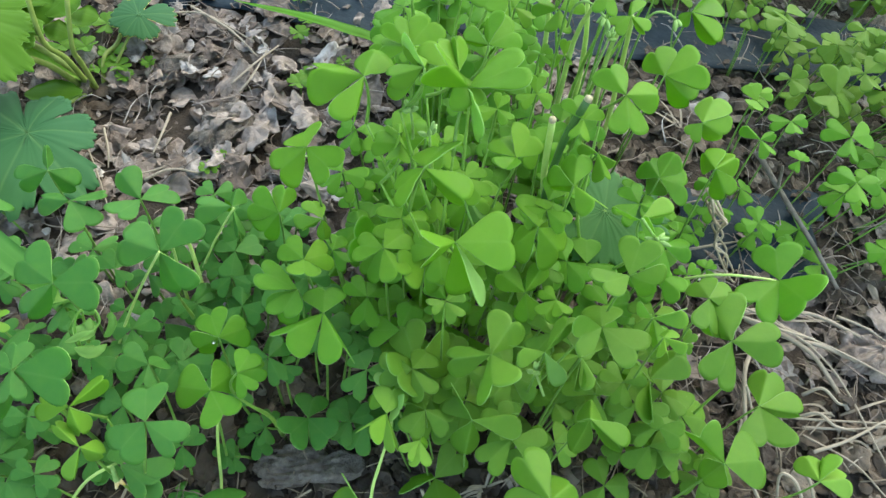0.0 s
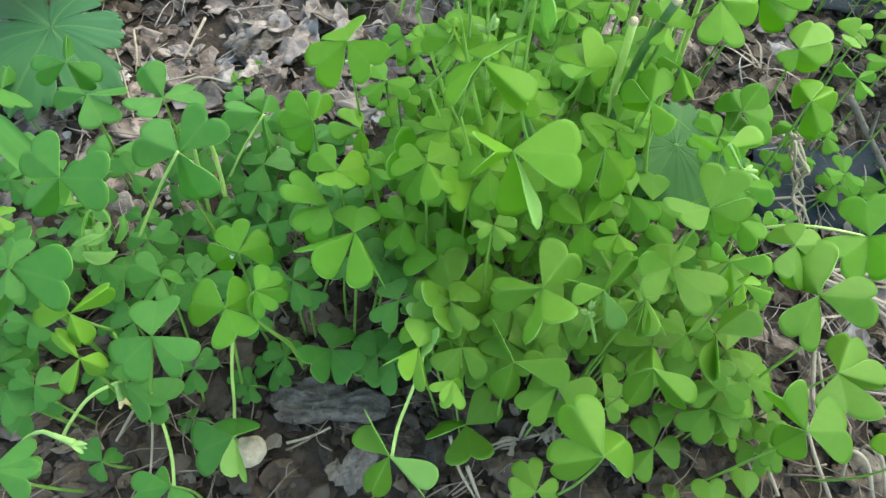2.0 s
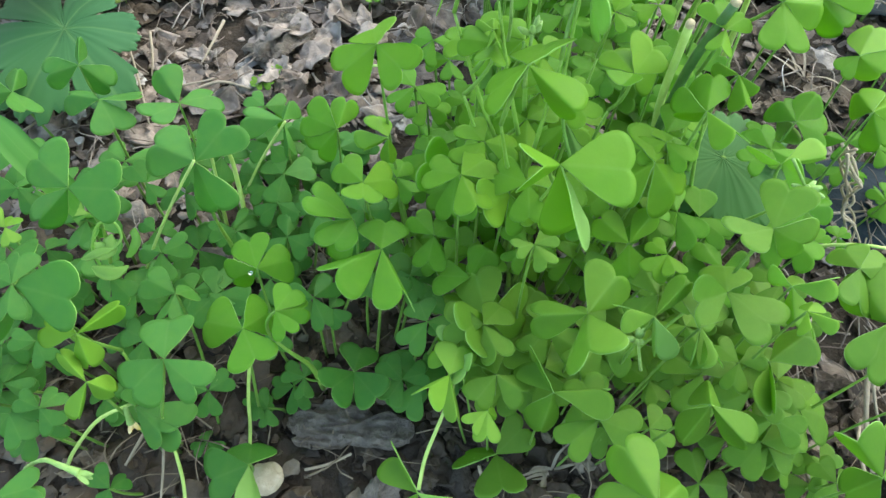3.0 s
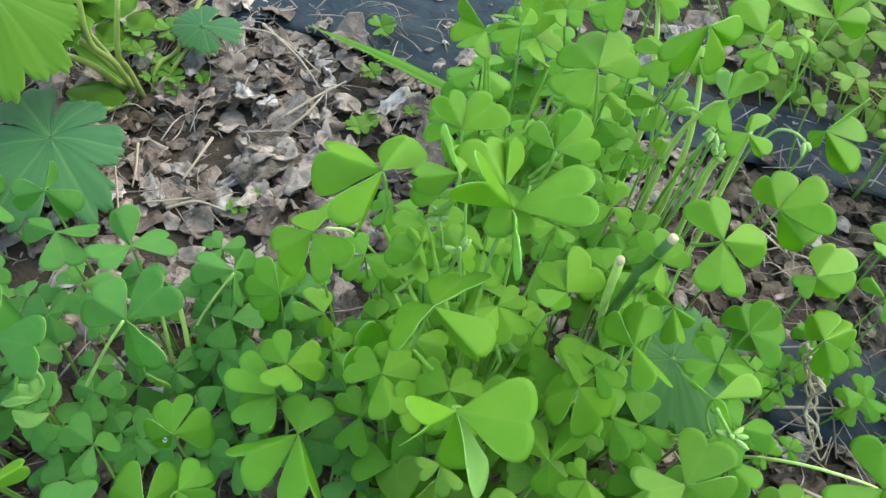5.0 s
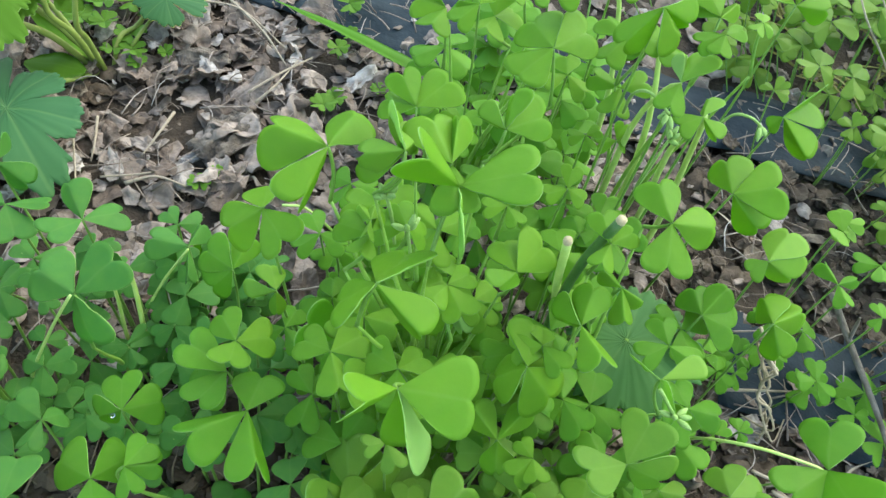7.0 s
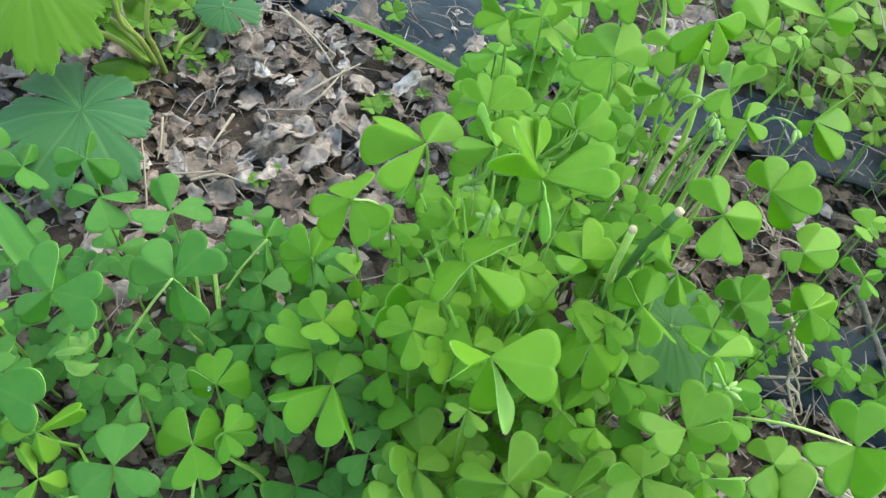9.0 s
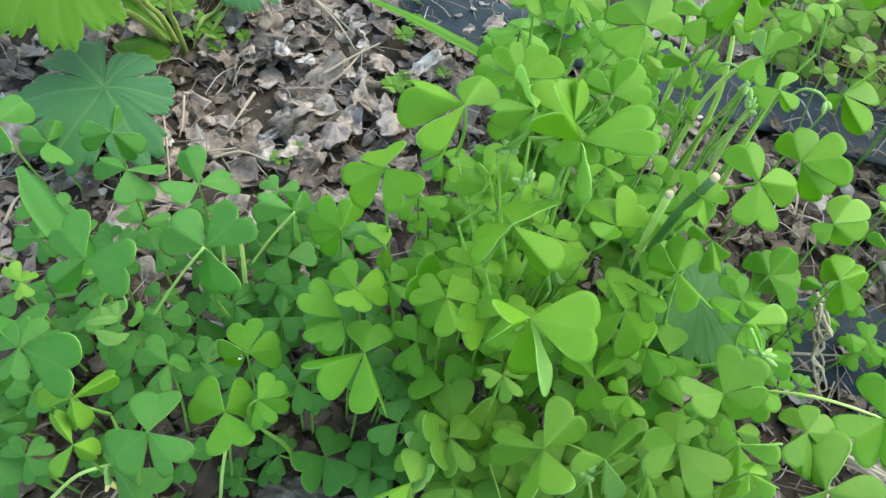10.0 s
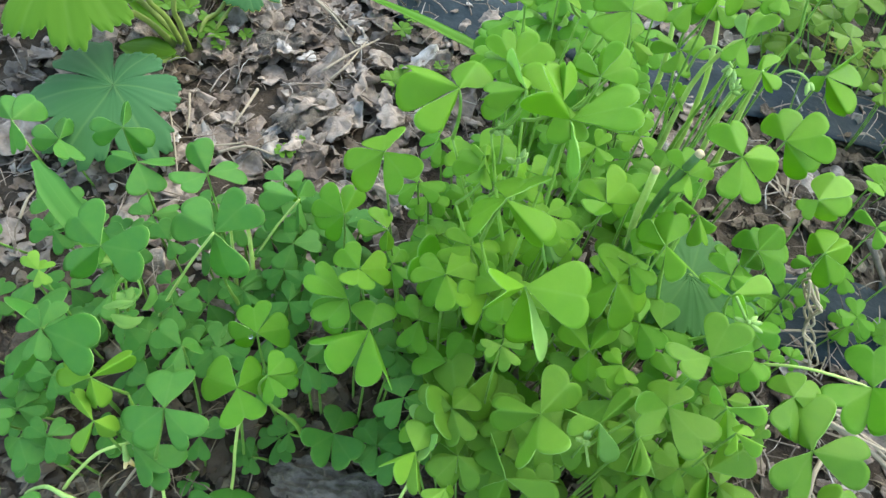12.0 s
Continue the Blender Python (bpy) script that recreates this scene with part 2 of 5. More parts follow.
def plant(name, x, y, tone, label, category="clover", r=0.00115):
    PLANTS[name] = dict(base=Vector((x, y, 0)), tone=tone, label=label, category=category, leaves=[], r=r)


def clover(name, x, y, z, *turns, young=False):
    """A three-part leaf of the plant name: each leaflet's azimuth, elevation and fold in degrees, length in millimetres and roll."""
    PLANTS[name]["leaves"].append((Vector((x, y, z)), turns, young))


def grow(name):
    """Builds a plant: main stems from its base, leaf stalks from the stems, three leaflets on each stalk."""
    spec = PLANTS[name]
    base, rng = spec["base"], random.Random(len(name) * 31 + ord(name[0]))
    root = tagged(new("clover_plant"), spec["label"], spec["category"], "clump of clover plants")
    root.matrix_basis = Matrix.Translation(base)
    leaves = sorted(spec["leaves"], key=lambda l: math.atan2(l[0].y - base.y, l[0].x - base.x))
    count = max(1, round(len(leaves) / 5))
    stems = []
    for k in range(count):
        mine = leaves[k * len(leaves) // count : (k + 1) * len(leaves) // count]
        if not mine:
            continue
        top = max(mine, key=lambda l: l[0].z)[0]
        mid = sum((l[0] for l in mine), Vector()) / len(mine)
        end = Vector((mid.x * 0.5 + top.x * 0.5, mid.y * 0.5 + top.y * 0.5, max(0.008, top.z - 0.022)))
        if end.z < 0.06 or Vector((end.x - base.x, end.y - base.y)).length > 0.3 * end.z:
            stems.append((None, mine))
            continue
        foot = base + Vector((rng.uniform(-0.006, 0.006), rng.uniform(-0.006, 0.006), -0.004))
        way = end - foot
        ctrl = [foot, foot + way * 0.35 + Vector((-way.x * 0.12, -way.y * 0.12, way.z * 0.12)), foot + way * 0.72 + Vector((0, 0, way.z * 0.08)), end]
        line = curve_points(ctrl, 12)
        v, f = tube_data([p - base for p in line], (spec["r"] * 1.1, spec["r"] * 0.35), 7)
        part("stem", mesh_of("stem", v, f, [M["stem"]]), root)
        stems.append((line, mine))
    for line, mine in stems:
        for at, turns, young in mine:
            ground = Vector((at.x * 0.8 + base.x * 0.2, at.y * 0.8 + base.y * 0.2, -0.003))
            far = 1.0 if line is None else (Vector((at.x, at.y)) - Vector((line[-1].x, line[-1].y))).length
            node_at = ground
            if far < 0.022:
                want = max(0.0, at.z - 0.012 - 0.45 * far)
                node_at = min(line, key=lambda p: abs(p.z - want) + 0.5 * (p - at).length)
            if Vector((at.x - node_at.x, at.y - node_at.y)).length > 0.7 * (at.z - node_at.z):
                node_at = ground
            mean = Vector((0, 0, 0))
            for i in range(0, 15, 5):
                a, e = radians(turns[i]), radians(turns[i + 1])
                mean += Vector((math.cos(a) * math.cos(e), math.sin(a) * math.cos(e), math.sin(e)))
            end = at - Vector((0, 0, 0.0004))
            knee = Vector((node_at.x * 0.25 + end.x * 0.75, node_at.y * 0.25 + end.y * 0.75, node_at.z + 0.62 * (end.z - node_at.z))) - mean * 0.003
            line2 = [node_at * (1 - s) ** 2 + knee * (2 * s * (1 - s)) + end * s * s for s in (0, 0.2, 0.4, 0.6, 0.8, 0.92, 1)]
            stalk = part("leaf_stalk", tube("leaf_stalk", line2, spec["r"] * 0.5 + 0.0001, 0.00042, M["stalk"], 10, 6, base), root)
            for i in range(0, 15, 5):
                a, e, fold, size = radians(turns[i]), radians(turns[i + 1]), turns[i + 2], turns[i + 3] / 1000
                roll = radians(turns[i + 4])
                d = Vector((math.cos(a) * math.cos(e), math.sin(a) * math.cos(e), math.sin(e)))
                up = Vector((0, -0.2, 1))
                up = (up - d * up.dot(d)).normalized()
                side = up.cross(d)
                side, up = math.cos(roll) * side + math.sin(roll) * up, math.cos(roll) * up - math.sin(roll) * side
                turn = Matrix((d, side, up)).transposed().to_4x4()
                # low leaves near the middle keep the cool green: shade put into the colour
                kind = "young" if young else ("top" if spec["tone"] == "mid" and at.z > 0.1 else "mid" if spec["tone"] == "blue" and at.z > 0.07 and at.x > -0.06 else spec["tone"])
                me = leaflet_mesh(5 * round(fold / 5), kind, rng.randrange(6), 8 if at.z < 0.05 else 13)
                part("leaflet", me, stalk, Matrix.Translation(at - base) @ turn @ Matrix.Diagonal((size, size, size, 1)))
    return root


# ---- ground ----


def height(x, y):
    return 0.0035 * noise.noise((x * 22, y * 22, 3.1)) + 0.0015 * noise.noise((x * 80, y * 80, 1.7)) - 0.004


def make_ground():
    steps = [-12, -4, -1.5, -0.7] + [round(-0.45 + 0.015 * i, 4) for i in range(74)] + [0.9, 1.8, 5, 12]
    ys = [-12, -3, -0.8, -0.2] + [round(-0.02 + 0.015 * i, 4) for i in range(54)] + [1.0, 2, 5, 12]
    verts = [Vector((x, y, height(x, y) if abs(x) < 0.7 and -0.2 < y < 1 else -0.004)) for y in ys for x in steps]
    n = len(steps)
    faces = [(j * n + i, j * n + i + 1, (j + 1) * n + i + 1, (j + 1) * n + i) for j in range(len(ys) - 1) for i in range(n - 1)]
    tagged(new("ground", mesh_of("ground", verts, faces, [M["soil"]])), "dark brown soil under dead leaf litter", "ground", kind="structure")


def make_film():
    """Black mulch film: a crumpled sheet that lies behind the clover and along one side of it."""
    nx, ny = 110, 110
    verts, keep, faces = [], {}, []

    def inside(x, y):
        w = 0.012 * noise.noise((x * 15, y * 15, 8.0))
        far = 0.408 + 0.04 * max(0.0, -x - 0.05) < y + w < (0.56 if x < 0.02 else 0.462 + 0.06 * max(0.0, x - 0.1))
        side = 0.158 < x + w < 0.25 and 0.245 < y + w < 0.312
        return far or side

    for j in range(ny + 1):
        for i in range(nx + 1):
            x, y = -0.3 + 0.95 * i / nx, 0.18 + 0.75 * j / ny
            if inside(x, y):
                keep[(i, j)] = len(verts)
                fold = 0.006 * abs(noise.noise((x * 14 + y * 9, y * 26, 5.0))) + 0.0025 * noise.noise((x * 60, y * 60, 2.0))
                verts.append(Vector((x, y, 0.001 + fold)))
    for j in range(ny):
        for i in range(nx):
            q = [(i, j), (i + 1, j), (i + 1, j + 1), (i, j + 1)]
            if all(k in keep for k in q):
                faces.append(tuple(keep[k] for k in q))
    me = mesh_of("mulch_film", verts, faces, [M["film"]])
    ob = tagged(new("mulch_film", me), "crumpled black plastic mulch film lying on the soil", "plastic sheet", kind="structure")
    thick = ob.modifiers.new("thickness", "SOLIDIFY")
    thick.thickness = 0.0004


def flake(rng, size, curl=0.35, points=9, wrinkle=0.3):
    """A torn, curled piece of dead leaf round the origin: verts and faces of a closed thin sheet."""
    stretch, shift = rng.uniform(0.45, 1.0), rng.uniform(0, 90)
    corners = rng.randrange(5, 8)
    angles = sorted(2 * math.pi * (k + rng.uniform(-0.32, 0.32)) / corners for k in range(corners))
    tips = [(rng.uniform(0.55, 1.2) * math.cos(t), rng.uniform(0.55, 1.2) * math.sin(t)) for t in angles]
    ring = []
    for k in range(points):
        s = k / points * corners
        i, u = int(s), s - int(s)
        p, q = tips[i % corners], tips[(i + 1) % corners]
        bulge = 1 + 0.05 * math.sin(math.pi * u) + 0.3 * noise.noise((2.6 * s, shift, 0.5)) + 0.12 * noise.noise((7 * s, shift, 4.5))
        ring.append((0.5 * size * (p[0] + (q[0] - p[0]) * u) * bulge, 0.5 * size * stretch * (p[1] + (q[1] - p[1]) * u) * bulge))
    bend, tip, ph = rng.uniform(-0.6, 1) * 2.2 * curl / size, rng.uniform(-0.6, 0.9) * 2.0 * curl / size, rng.uniform(0, 50)

    def z(x, y):
        ridge = abs(noise.noise((x * 3.4 / size + ph, y * 3.4 / size, 2.0))) + 0.5 * abs(noise.noise((x * 8 / size, y * 8 / size + ph, 6.0)))
        return bend * x * x + tip * y * y + wrinkle * size * noise.noise((x * 1.8 / size + ph, y * 1.8 / size, ph)) - 0.9 * wrinkle * size * ridge

    flat = [(0.0, 0.0)] + [(x * f, y * f) for f in (0.35, 0.65, 0.86) for x, y in ring] + ring
    top = [Vector((x, y, z(x, y))) for x, y in flat]
    low = [v - Vector((0, 0, 0.0003)) for v in top]
    n, total, faces = points, len(flat), []
    for k in range(n):
        j = (k + 1) % n
        around = [(0, 1 + k, 1 + j)] + [(1 + r * n + k, 1 + (r + 1) * n + k, 1 + (r + 1) * n + j, 1 + r * n + j) for r in range(3)]
        for face in around:
            faces.append(face)
            faces.append(tuple(total + v for v in reversed(face)))
        faces.append((1 + 3 * n + j, 1 + 3 * n + k, total + 1 + 3 * n + k, total + 1 + 3 * n + j))
    return top + low, faces


def litter_bed(name, label, material, count, seed, x0, x1, y0, y1, inside):
    """A bed of small torn leaf pieces as one mesh."""
    rng = random.Random(seed)
    verts, faces = [], []
    for k in range(count):
        x, y = rng.uniform(x0, x1), rng.uniform(y0, y1)
        if not inside(x, y, rng):
            continue
        if k % 5 < 3:
            v, f = flake(rng, rng.uniform(0.009, 0.022), 0.1, 13, 0.26)
            m = pose(x, y, height(x, y) + rng.uniform(0.0015, 0.006), rng.uniform(-15, 15), rng.uniform(-15, 15), rng.uniform(0, 360))
        else:
            v, f = flake(rng, rng.uniform(0.003, 0.01), 0.2, 8, 0.4)
            m = pose(x, y, height(x, y) + rng.uniform(0.004, 0.009), rng.uniform(-35, 35), rng.uniform(-35, 35), rng.uniform(0, 360))
        first = len(verts)
        verts += [m @ p for p in v]
        faces += [tuple(first + i for i in face) for face in f]
    tagged(new(name, mesh_of(name, verts, faces, [material])), label, "leaf litter", kind="stuff")


def fibre_bed(name, label, material, count, seed, x0, x1, y0, y1):
    rng = random.Random(seed)
    verts, faces = [], []
    for k in range(count):
        x, y, a = rng.uniform(x0, x1), rng.uniform(y0, y1), rng.uniform(0, math.pi)
        length = rng.uniform(0.006, 0.03)
        d = Vector((math.cos(a), math.sin(a), rng.uniform(-0.15, 0.15))) * length
        mid = Vector((x, y, 0.007)) + Vector((rng.uniform(-1, 1), rng.uniform(-1, 1), rng.uniform(0, 1))) * length * 0.18
        tube_data(curve_points([Vector((x, y, 0.006)) - d / 2, mid, Vector((x, y, 0.006)) + d / 2], 5), (rng.uniform(0.0002, 0.0006), 0.00015), 4, verts, faces)
    tagged(new(name, mesh_of(name, verts, faces, [material])), label, "plant fibres", kind="stuff")


def on_film(x, y):
    w = 0.02 * noise.noise((x * 9, 1.0, 4.0))
    return 0.425 + w < y < 0.47 or (0.168 < x < 0.25 and 0.25 < y + w < 0.305)


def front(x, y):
    """The dark brown ground in front of and under the clump, and in patches beside it."""
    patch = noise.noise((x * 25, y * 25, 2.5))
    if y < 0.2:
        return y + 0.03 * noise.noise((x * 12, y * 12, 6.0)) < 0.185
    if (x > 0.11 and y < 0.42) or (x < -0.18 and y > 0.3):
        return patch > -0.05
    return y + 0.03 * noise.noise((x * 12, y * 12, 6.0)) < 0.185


def make_litter():
    """The beds of dead leaf pieces and fibres, and larger curled leaves that can be told apart on top of them."""
    litter_bed("leaf_litter", "bed of small grey-brown dead leaf pieces covering the soil", M["litter"], 9500, 5, -0.42, 0.42, -0.02, 0.66, lambda x, y, r: not front(x, y) and not (on_film(x, y) and r.random() < 0.7) and (y < 0.48 or r.random() < 0.5))
    litter_bed("damp_leaf_litter", "bed of dark brown leaf crumbs on soil", M["umber"], 12500, 6, -0.42, 0.42, -0.05, 0.45, lambda x, y, r: front(x, y))
    fibre_bed("plant_fibres", "thin dry leaf stalks and fibres in the litter", M["fibre"], 1100, 7, -0.32, 0.33, 0.17, 0.46)
    fibre_bed("root_fibres", "thin brown root fibres on the dark soil", M["root_brown"], 420, 9, -0.15, 0.26, 0.03, 0.2)
    rng = random.Random(15)
    for k in range(230):
        if k < 165:
            x, y = rng.uniform(-0.27, -0.02), rng.uniform(0.23, 0.43)
        elif k < 190:
            x, y = rng.uniform(-0.07, 0.1), rng.uniform(0.05, 0.15)
        else:
            x, y = rng.uniform(0.1, 0.27), rng.uniform(0.12, 0.42)
        dark_bed = front(x, y)
        v, f = flake(rng, rng.uniform(0.008, 0.019) if dark_bed else rng.uniform(0.01, 0.03), 0.22, 30, 0.32 if dark_bed else 0.28)
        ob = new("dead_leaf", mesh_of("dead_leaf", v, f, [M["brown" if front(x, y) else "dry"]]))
        ob.matrix_basis = pose(x, y, 0.006 + rng.uniform(0, 0.004), rng.uniform(-22, 22), rng.uniform(-22, 22), rng.uniform(0, 360))
        tagged(ob, "curled dark brown dead leaf lying on dark soil" if front(x, y) else "curled grey-brown dead leaf lying on the litter", "dead leaf", "dead leaves on the soil")


def grey_leaf(x, y, long, wide, turn, label, seed, material="grey"):
    """A large crumpled dead leaf, wrinkled along its length, with an uneven rim."""
    rings, steps = (0.02, 0.12, 0.22, 0.32, 0.42, 0.52, 0.62, 0.72, 0.82, 0.91, 1.0), 72
    top = []
    for s in rings:
        for k in range(steps):
            t = 2 * math.pi * k / steps
            r = 0.5 * s * (0.9 + 0.34 * noise.noise((1.5 * math.cos(t), 1.5 * math.sin(t), seed)) + 0.14 * noise.noise((5 * math.cos(t), 5 * math.sin(t), seed)))
            px, py = long * r * math.copysign(abs(math.cos(t)) ** 0.7, math.cos(t)), wide * r * math.copysign(abs(math.sin(t)) ** 0.7, math.sin(t))
            ridge = abs(noise.noise((px * 60, py * 170, seed))) + 0.7 * abs(noise.noise((px * 150, py * 330, seed + 2.0)))
            z = 0.28 * wide - 0.32 * wide * ridge + 0.2 * wide * noise.noise((px * 45, py * 70, seed + 5.0)) - 0.14 * wide * s * s
            top.append(Vector((px, py, z)))
    low, total, faces = [p - Vector((0, 0, 0.0005)) for p in top], len(top), []
    for i in range(len(rings) - 1):
        for k in range(steps):
            j = (k + 1) % steps
            q = (i * steps + k, (i + 1) * steps + k, (i + 1) * steps + j, i * steps + j)
            faces += [q, tuple(total + v for v in reversed(q))]
    last = (len(rings) - 1) * steps
    faces += [(last + (k + 1) % steps, last + k, total + last + k, total + last + (k + 1) % steps) for k in range(steps)]
    faces += [tuple(reversed(range(steps))), tuple(total + k for k in range(steps))]
    ob = tagged(new("grey_dead_leaf", mesh_of("grey_dead_leaf", top + low, faces, [M[material]])), label, "dead leaf")
    ob.matrix_basis = pose(x, y, 0.006, 4, -4, turn)


make_ground()
make_film()
make_litter()
grey_leaf(-0.105, 0.315, 0.046, 0.026, 62, "large pale grey dead leaf with torn edges", 3)
grey_leaf(-0.142, 0.36, 0.03, 0.017, 20, "pale silvery grey curled dead leaf on litter", 4)
grey_leaf(-0.02, 0.119, 0.05, 0.02, 8, "large grey crumpled dead leaf under the clover", 9)
grey_leaf(0.0, 0.096, 0.022, 0.014, 70, "bluish grey flat dead leaf on the soil", 12)
grey_leaf(-0.236, 0.248, 0.07, 0.04, 30, "large flat brown-grey dead leaf beneath lobed leaves", 14, "dry")
grey_leaf(0.262, 0.21, 0.05, 0.03, 10, "large tan dead leaf near dry twigs", 21, "dry")

# ---- clover plants ----
plant("centre", 0.035, 0.2, "mid", "tall leafy yellow-green clover in the middle of the clump")
plant("centre_right", 0.095, 0.215, "mid", "bright green clover growing beside cut stems")
plant("front", 0.07, 0.148, "soft", "bright green clover with half-folded leaflets", r=0.0008)
plant("behind", 0.095, 0.32, "mid", "tall budding clover with long stems over dark film")
plant("behind_left", 0.02, 0.3, "mid", "bright green clover leaning over leaf litter")
plant("left", -0.077, 0.181, "blue", "cool green clover with long stalks beside litter")
plant("far_left", -0.124, 0.146, "blue", "cool green clover with young folded leaves")
plant("left_back", -0.15, 0.225, "blue", "small cool green clover under lobed leaves")
plant("right", 0.185, 0.27, "mid", "small green clover growing over dark film", r=0.0008)
plant("right_front", 0.145, 0.15, "soft", "green clover on long stalks among dry twigs", r=0.0008)
plant("far_right", 0.23, 0.42, "olive", "low green clover on dark plastic film", r=0.0007)
plant("front_left", -0.08, 0.1, "blue", "low cool green clover with a withered flower")
plant("low_middle", -0.03, 0.14, "blue", "low dark green clover over dead leaves")
clover("left_back", -0.1979, 0.2296, 0.0336, 189, -8, 32, 17.1, -29, 108, -4, 54, 16.9, 25, 325, 6, -10, 17.1, -51)
clover("left_back", -0.1504, 0.2233, 0.0693, 112, 5, 73, 17, 17, 203, -13, 32, 16.6, -30, 9, -56, 39, 17.4, 24)
clover("far_left", -0.1110, 0.1518, 0.0986, 152, 6, 25, 19.3, -17, 1, 12, -1, 20.2, 19, 225, -33, 51, 19, -32)
clover("left_back", -0.1315, 0.2043, 0.0752, 174, -7, 41, 17, 6, 31, -6, 6, 15.8, -46, 314, -5, -3, 17.7, -20)
clover("left", -0.0996, 0.2058, 0.0799, 137, 17, 40, 17.2, -16, 247, 21, -4, 16, 6, 52, -18, 14, 17, -10)
clover("left", -0.0773, 0.1719, 0.0956, 163, -7, 31, 20.7, -9, 63, 17, 1, 19.2, 0, 307, -45, 14, 19.4, 37)
clover("left", -0.0632, 0.2132, 0.0712, 184, -3, 30, 17.5, 0, 95, -12, 60, 14.6, 0, 295, -7, 70, 14.6, 0)
clover("left", -0.0380, 0.2023, 0.0863, 161, -3, 8, 15.9, -23, 87, 12, 40, 14.7, 11, 219, -42, 24, 14.4, -26)
clover("left", -0.1104, 0.1830, 0.0568, 144, 16, 16, 10.6, 0, 79, 0, 16, 9.7, 0, 322, -13, 16, 8.9, 0)
clover("far_left", -0.1050, 0.1694, 0.0450, 154, -8, 16, 8.5, 0, 41, -25, 16, 8.9, 0, 287, -6, 16, 10.2, 0)
clover("far_left", -0.1107, 0.1160, 0.0999, 141, -28, -30, 23.1, 30, 351, 9, 1, 22.1, 32, 249, -30, 72, 22.6, -32)
clover("left", -0.0663, 0.1998, 0.0175, 167, 2, 16, 12.1, 0, 79, -8, 16, 10.1, 0, 283, 21, 16, 10.1, 0)
clover("left", -0.0515, 0.1466, 0.0775, 121, -7, 0, 14.8, -5, 44, -24, 16, 14.6, 15, 195, -39, 24, 14.4, -45)
clover("low_middle", -0.0384, 0.1290, 0.0870, 73, -5, 16, 10.9, 0, 29, -23, 30, 11.9, 0, 311, 3, 16, 9.9, 0)
clover("front_left", -0.0483, 0.1237, 0.0803, 169, -25, 8, 18.9, -10, 67, -33, 14, 16.7, 26, 308, 13, 2, 16.1, -4)
clover("front_left", -0.0678, 0.1085, 0.0825, 109, -16, -6, 17, -4, 229, -27, 21, 17.1, -11, 332, -11, 11, 16.3, 17)
clover("front_left", -0.0937, 0.1091, 0.0876, 56, -3, 63, 16.1, 15, 296, -55, 54, 14.9, -13, 175, -12, 15, 14.1, 0, young=True)
clover("front_left", -0.0891, 0.0979, 0.0788, 148, 8, 64, 14.4, 5, 10, -60, 56, 13.9, 1, 264, -38, 63, 14.1, -48, young=True)
clover("front_left", -0.1172, 0.0948, 0.0446, 169, 9, 16, 9.7, 0, 73, -20, 16, 10.1, 0, 324, -5, 16, 10.0, 0)
clover("front_left", -0.0814, 0.1392, 0.0604, 166, 7, 22, 13.6, 0, 70, -49, 22, 11.4, 0, 276, 13, 30, 11.4, 0)
clover("low_middle", -0.0170, 0.1322, 0.0369, 92, -26, 5, 17.4, 10, 242, 30, -3, 16.5, -14, 320, 11, 4, 15.3, 9)
clover("low_middle", -0.0533, 0.1200, 0.0120, 161, -2, 16, 7.2, 0, 31, -25, 16, 6.6, 0, 285, 5, 16, 6.1, 0)
clover("low_middle", -0.0369, 0.1310, 0.0227, 169, -4, 16, 10.0, 0, 84, -5, 16, 9.2, 0, 284, 4, 16, 8.9, 0)
clover("centre", -0.0176, 0.1947, 0.0971, 122, 0, 16, 11.3, 33, 200, -32, 38, 12.3, -69, 288, -61, 56, 10.9, -8, young=True)
clover("centre", -0.0204, 0.1717, 0.1020, 140, -7, 23, 13.9, -10, 41, -27, 5, 13.9, 11, 285, 26, -9, 12.3, -16)
clover("centre", 0.0071, 0.1922, 0.0868, 213, 47, -5, 20.4, -38, 51, -18, 5, 18.7, 22, 273, -23, 14, 17, 32)
clover("centre", -0.0102, 0.2400, 0.0449, 156, 1, 16, 11.8, 0, 58, 7, 16, 12.7, 0, 283, 10, 16, 10.6, 0)
clover("centre", 0.0262, 0.1757, 0.1044, 230, 27, -5, 15.2, -23, 324, -41, 15, 13.8, -3, 25, -12, 15, 11.8, 0)
clover("left", -0.0232, 0.1666, 0.0868, 166, 20, -2, 18, 37, 225, -40, 28, 16.7, -13, 256, 18, -14, 16.7, 17)
clover("centre", 0.0036, 0.1720, 0.0771, 143, 2, 16, 11.7, 0, 62, -22, 16, 11.0, 0, 270, -3, 16, 13.1, 0)
clover("centre", 0.0203, 0.1876, 0.0500, 166, -31, 16, 17.0, 0, 16, -50, 16, 17.0, 0, 283, 29, 16, 17.0, 0)
clover("front", 0.0265, 0.1461, 0.0752, 113, 1, 27, 19.7, -19, 36, -32, 5, 21.2, 38, 245, 45, -8, 21.1, -21)
clover("front", 0.0288, 0.1555, 0.0600, 34, -5, 16, 13.7, 0, 191, -23, 16, 12.7, 0, 295, 3, 16, 14.7, 0)
clover("front", 0.0352, 0.1518, 0.1173, 217, 21, 16, 7.3, 0, 309, 4, 16, 8.7, 0, 41, -0, 16, 8.1, 0)
clover("front", 0.0527, 0.1344, 0.1150, 63, 7, 31, 16.9, 17, 186, -16, 50, 17, -2, 272, 25, 22, 18.8, 47)
clover("centre", 0.0666, 0.1846, 0.1219, 93, -7, 21, 17.5, 16, 186, -58, 29, 17.9, 11, 347, -45, 24, 19.2, 7)
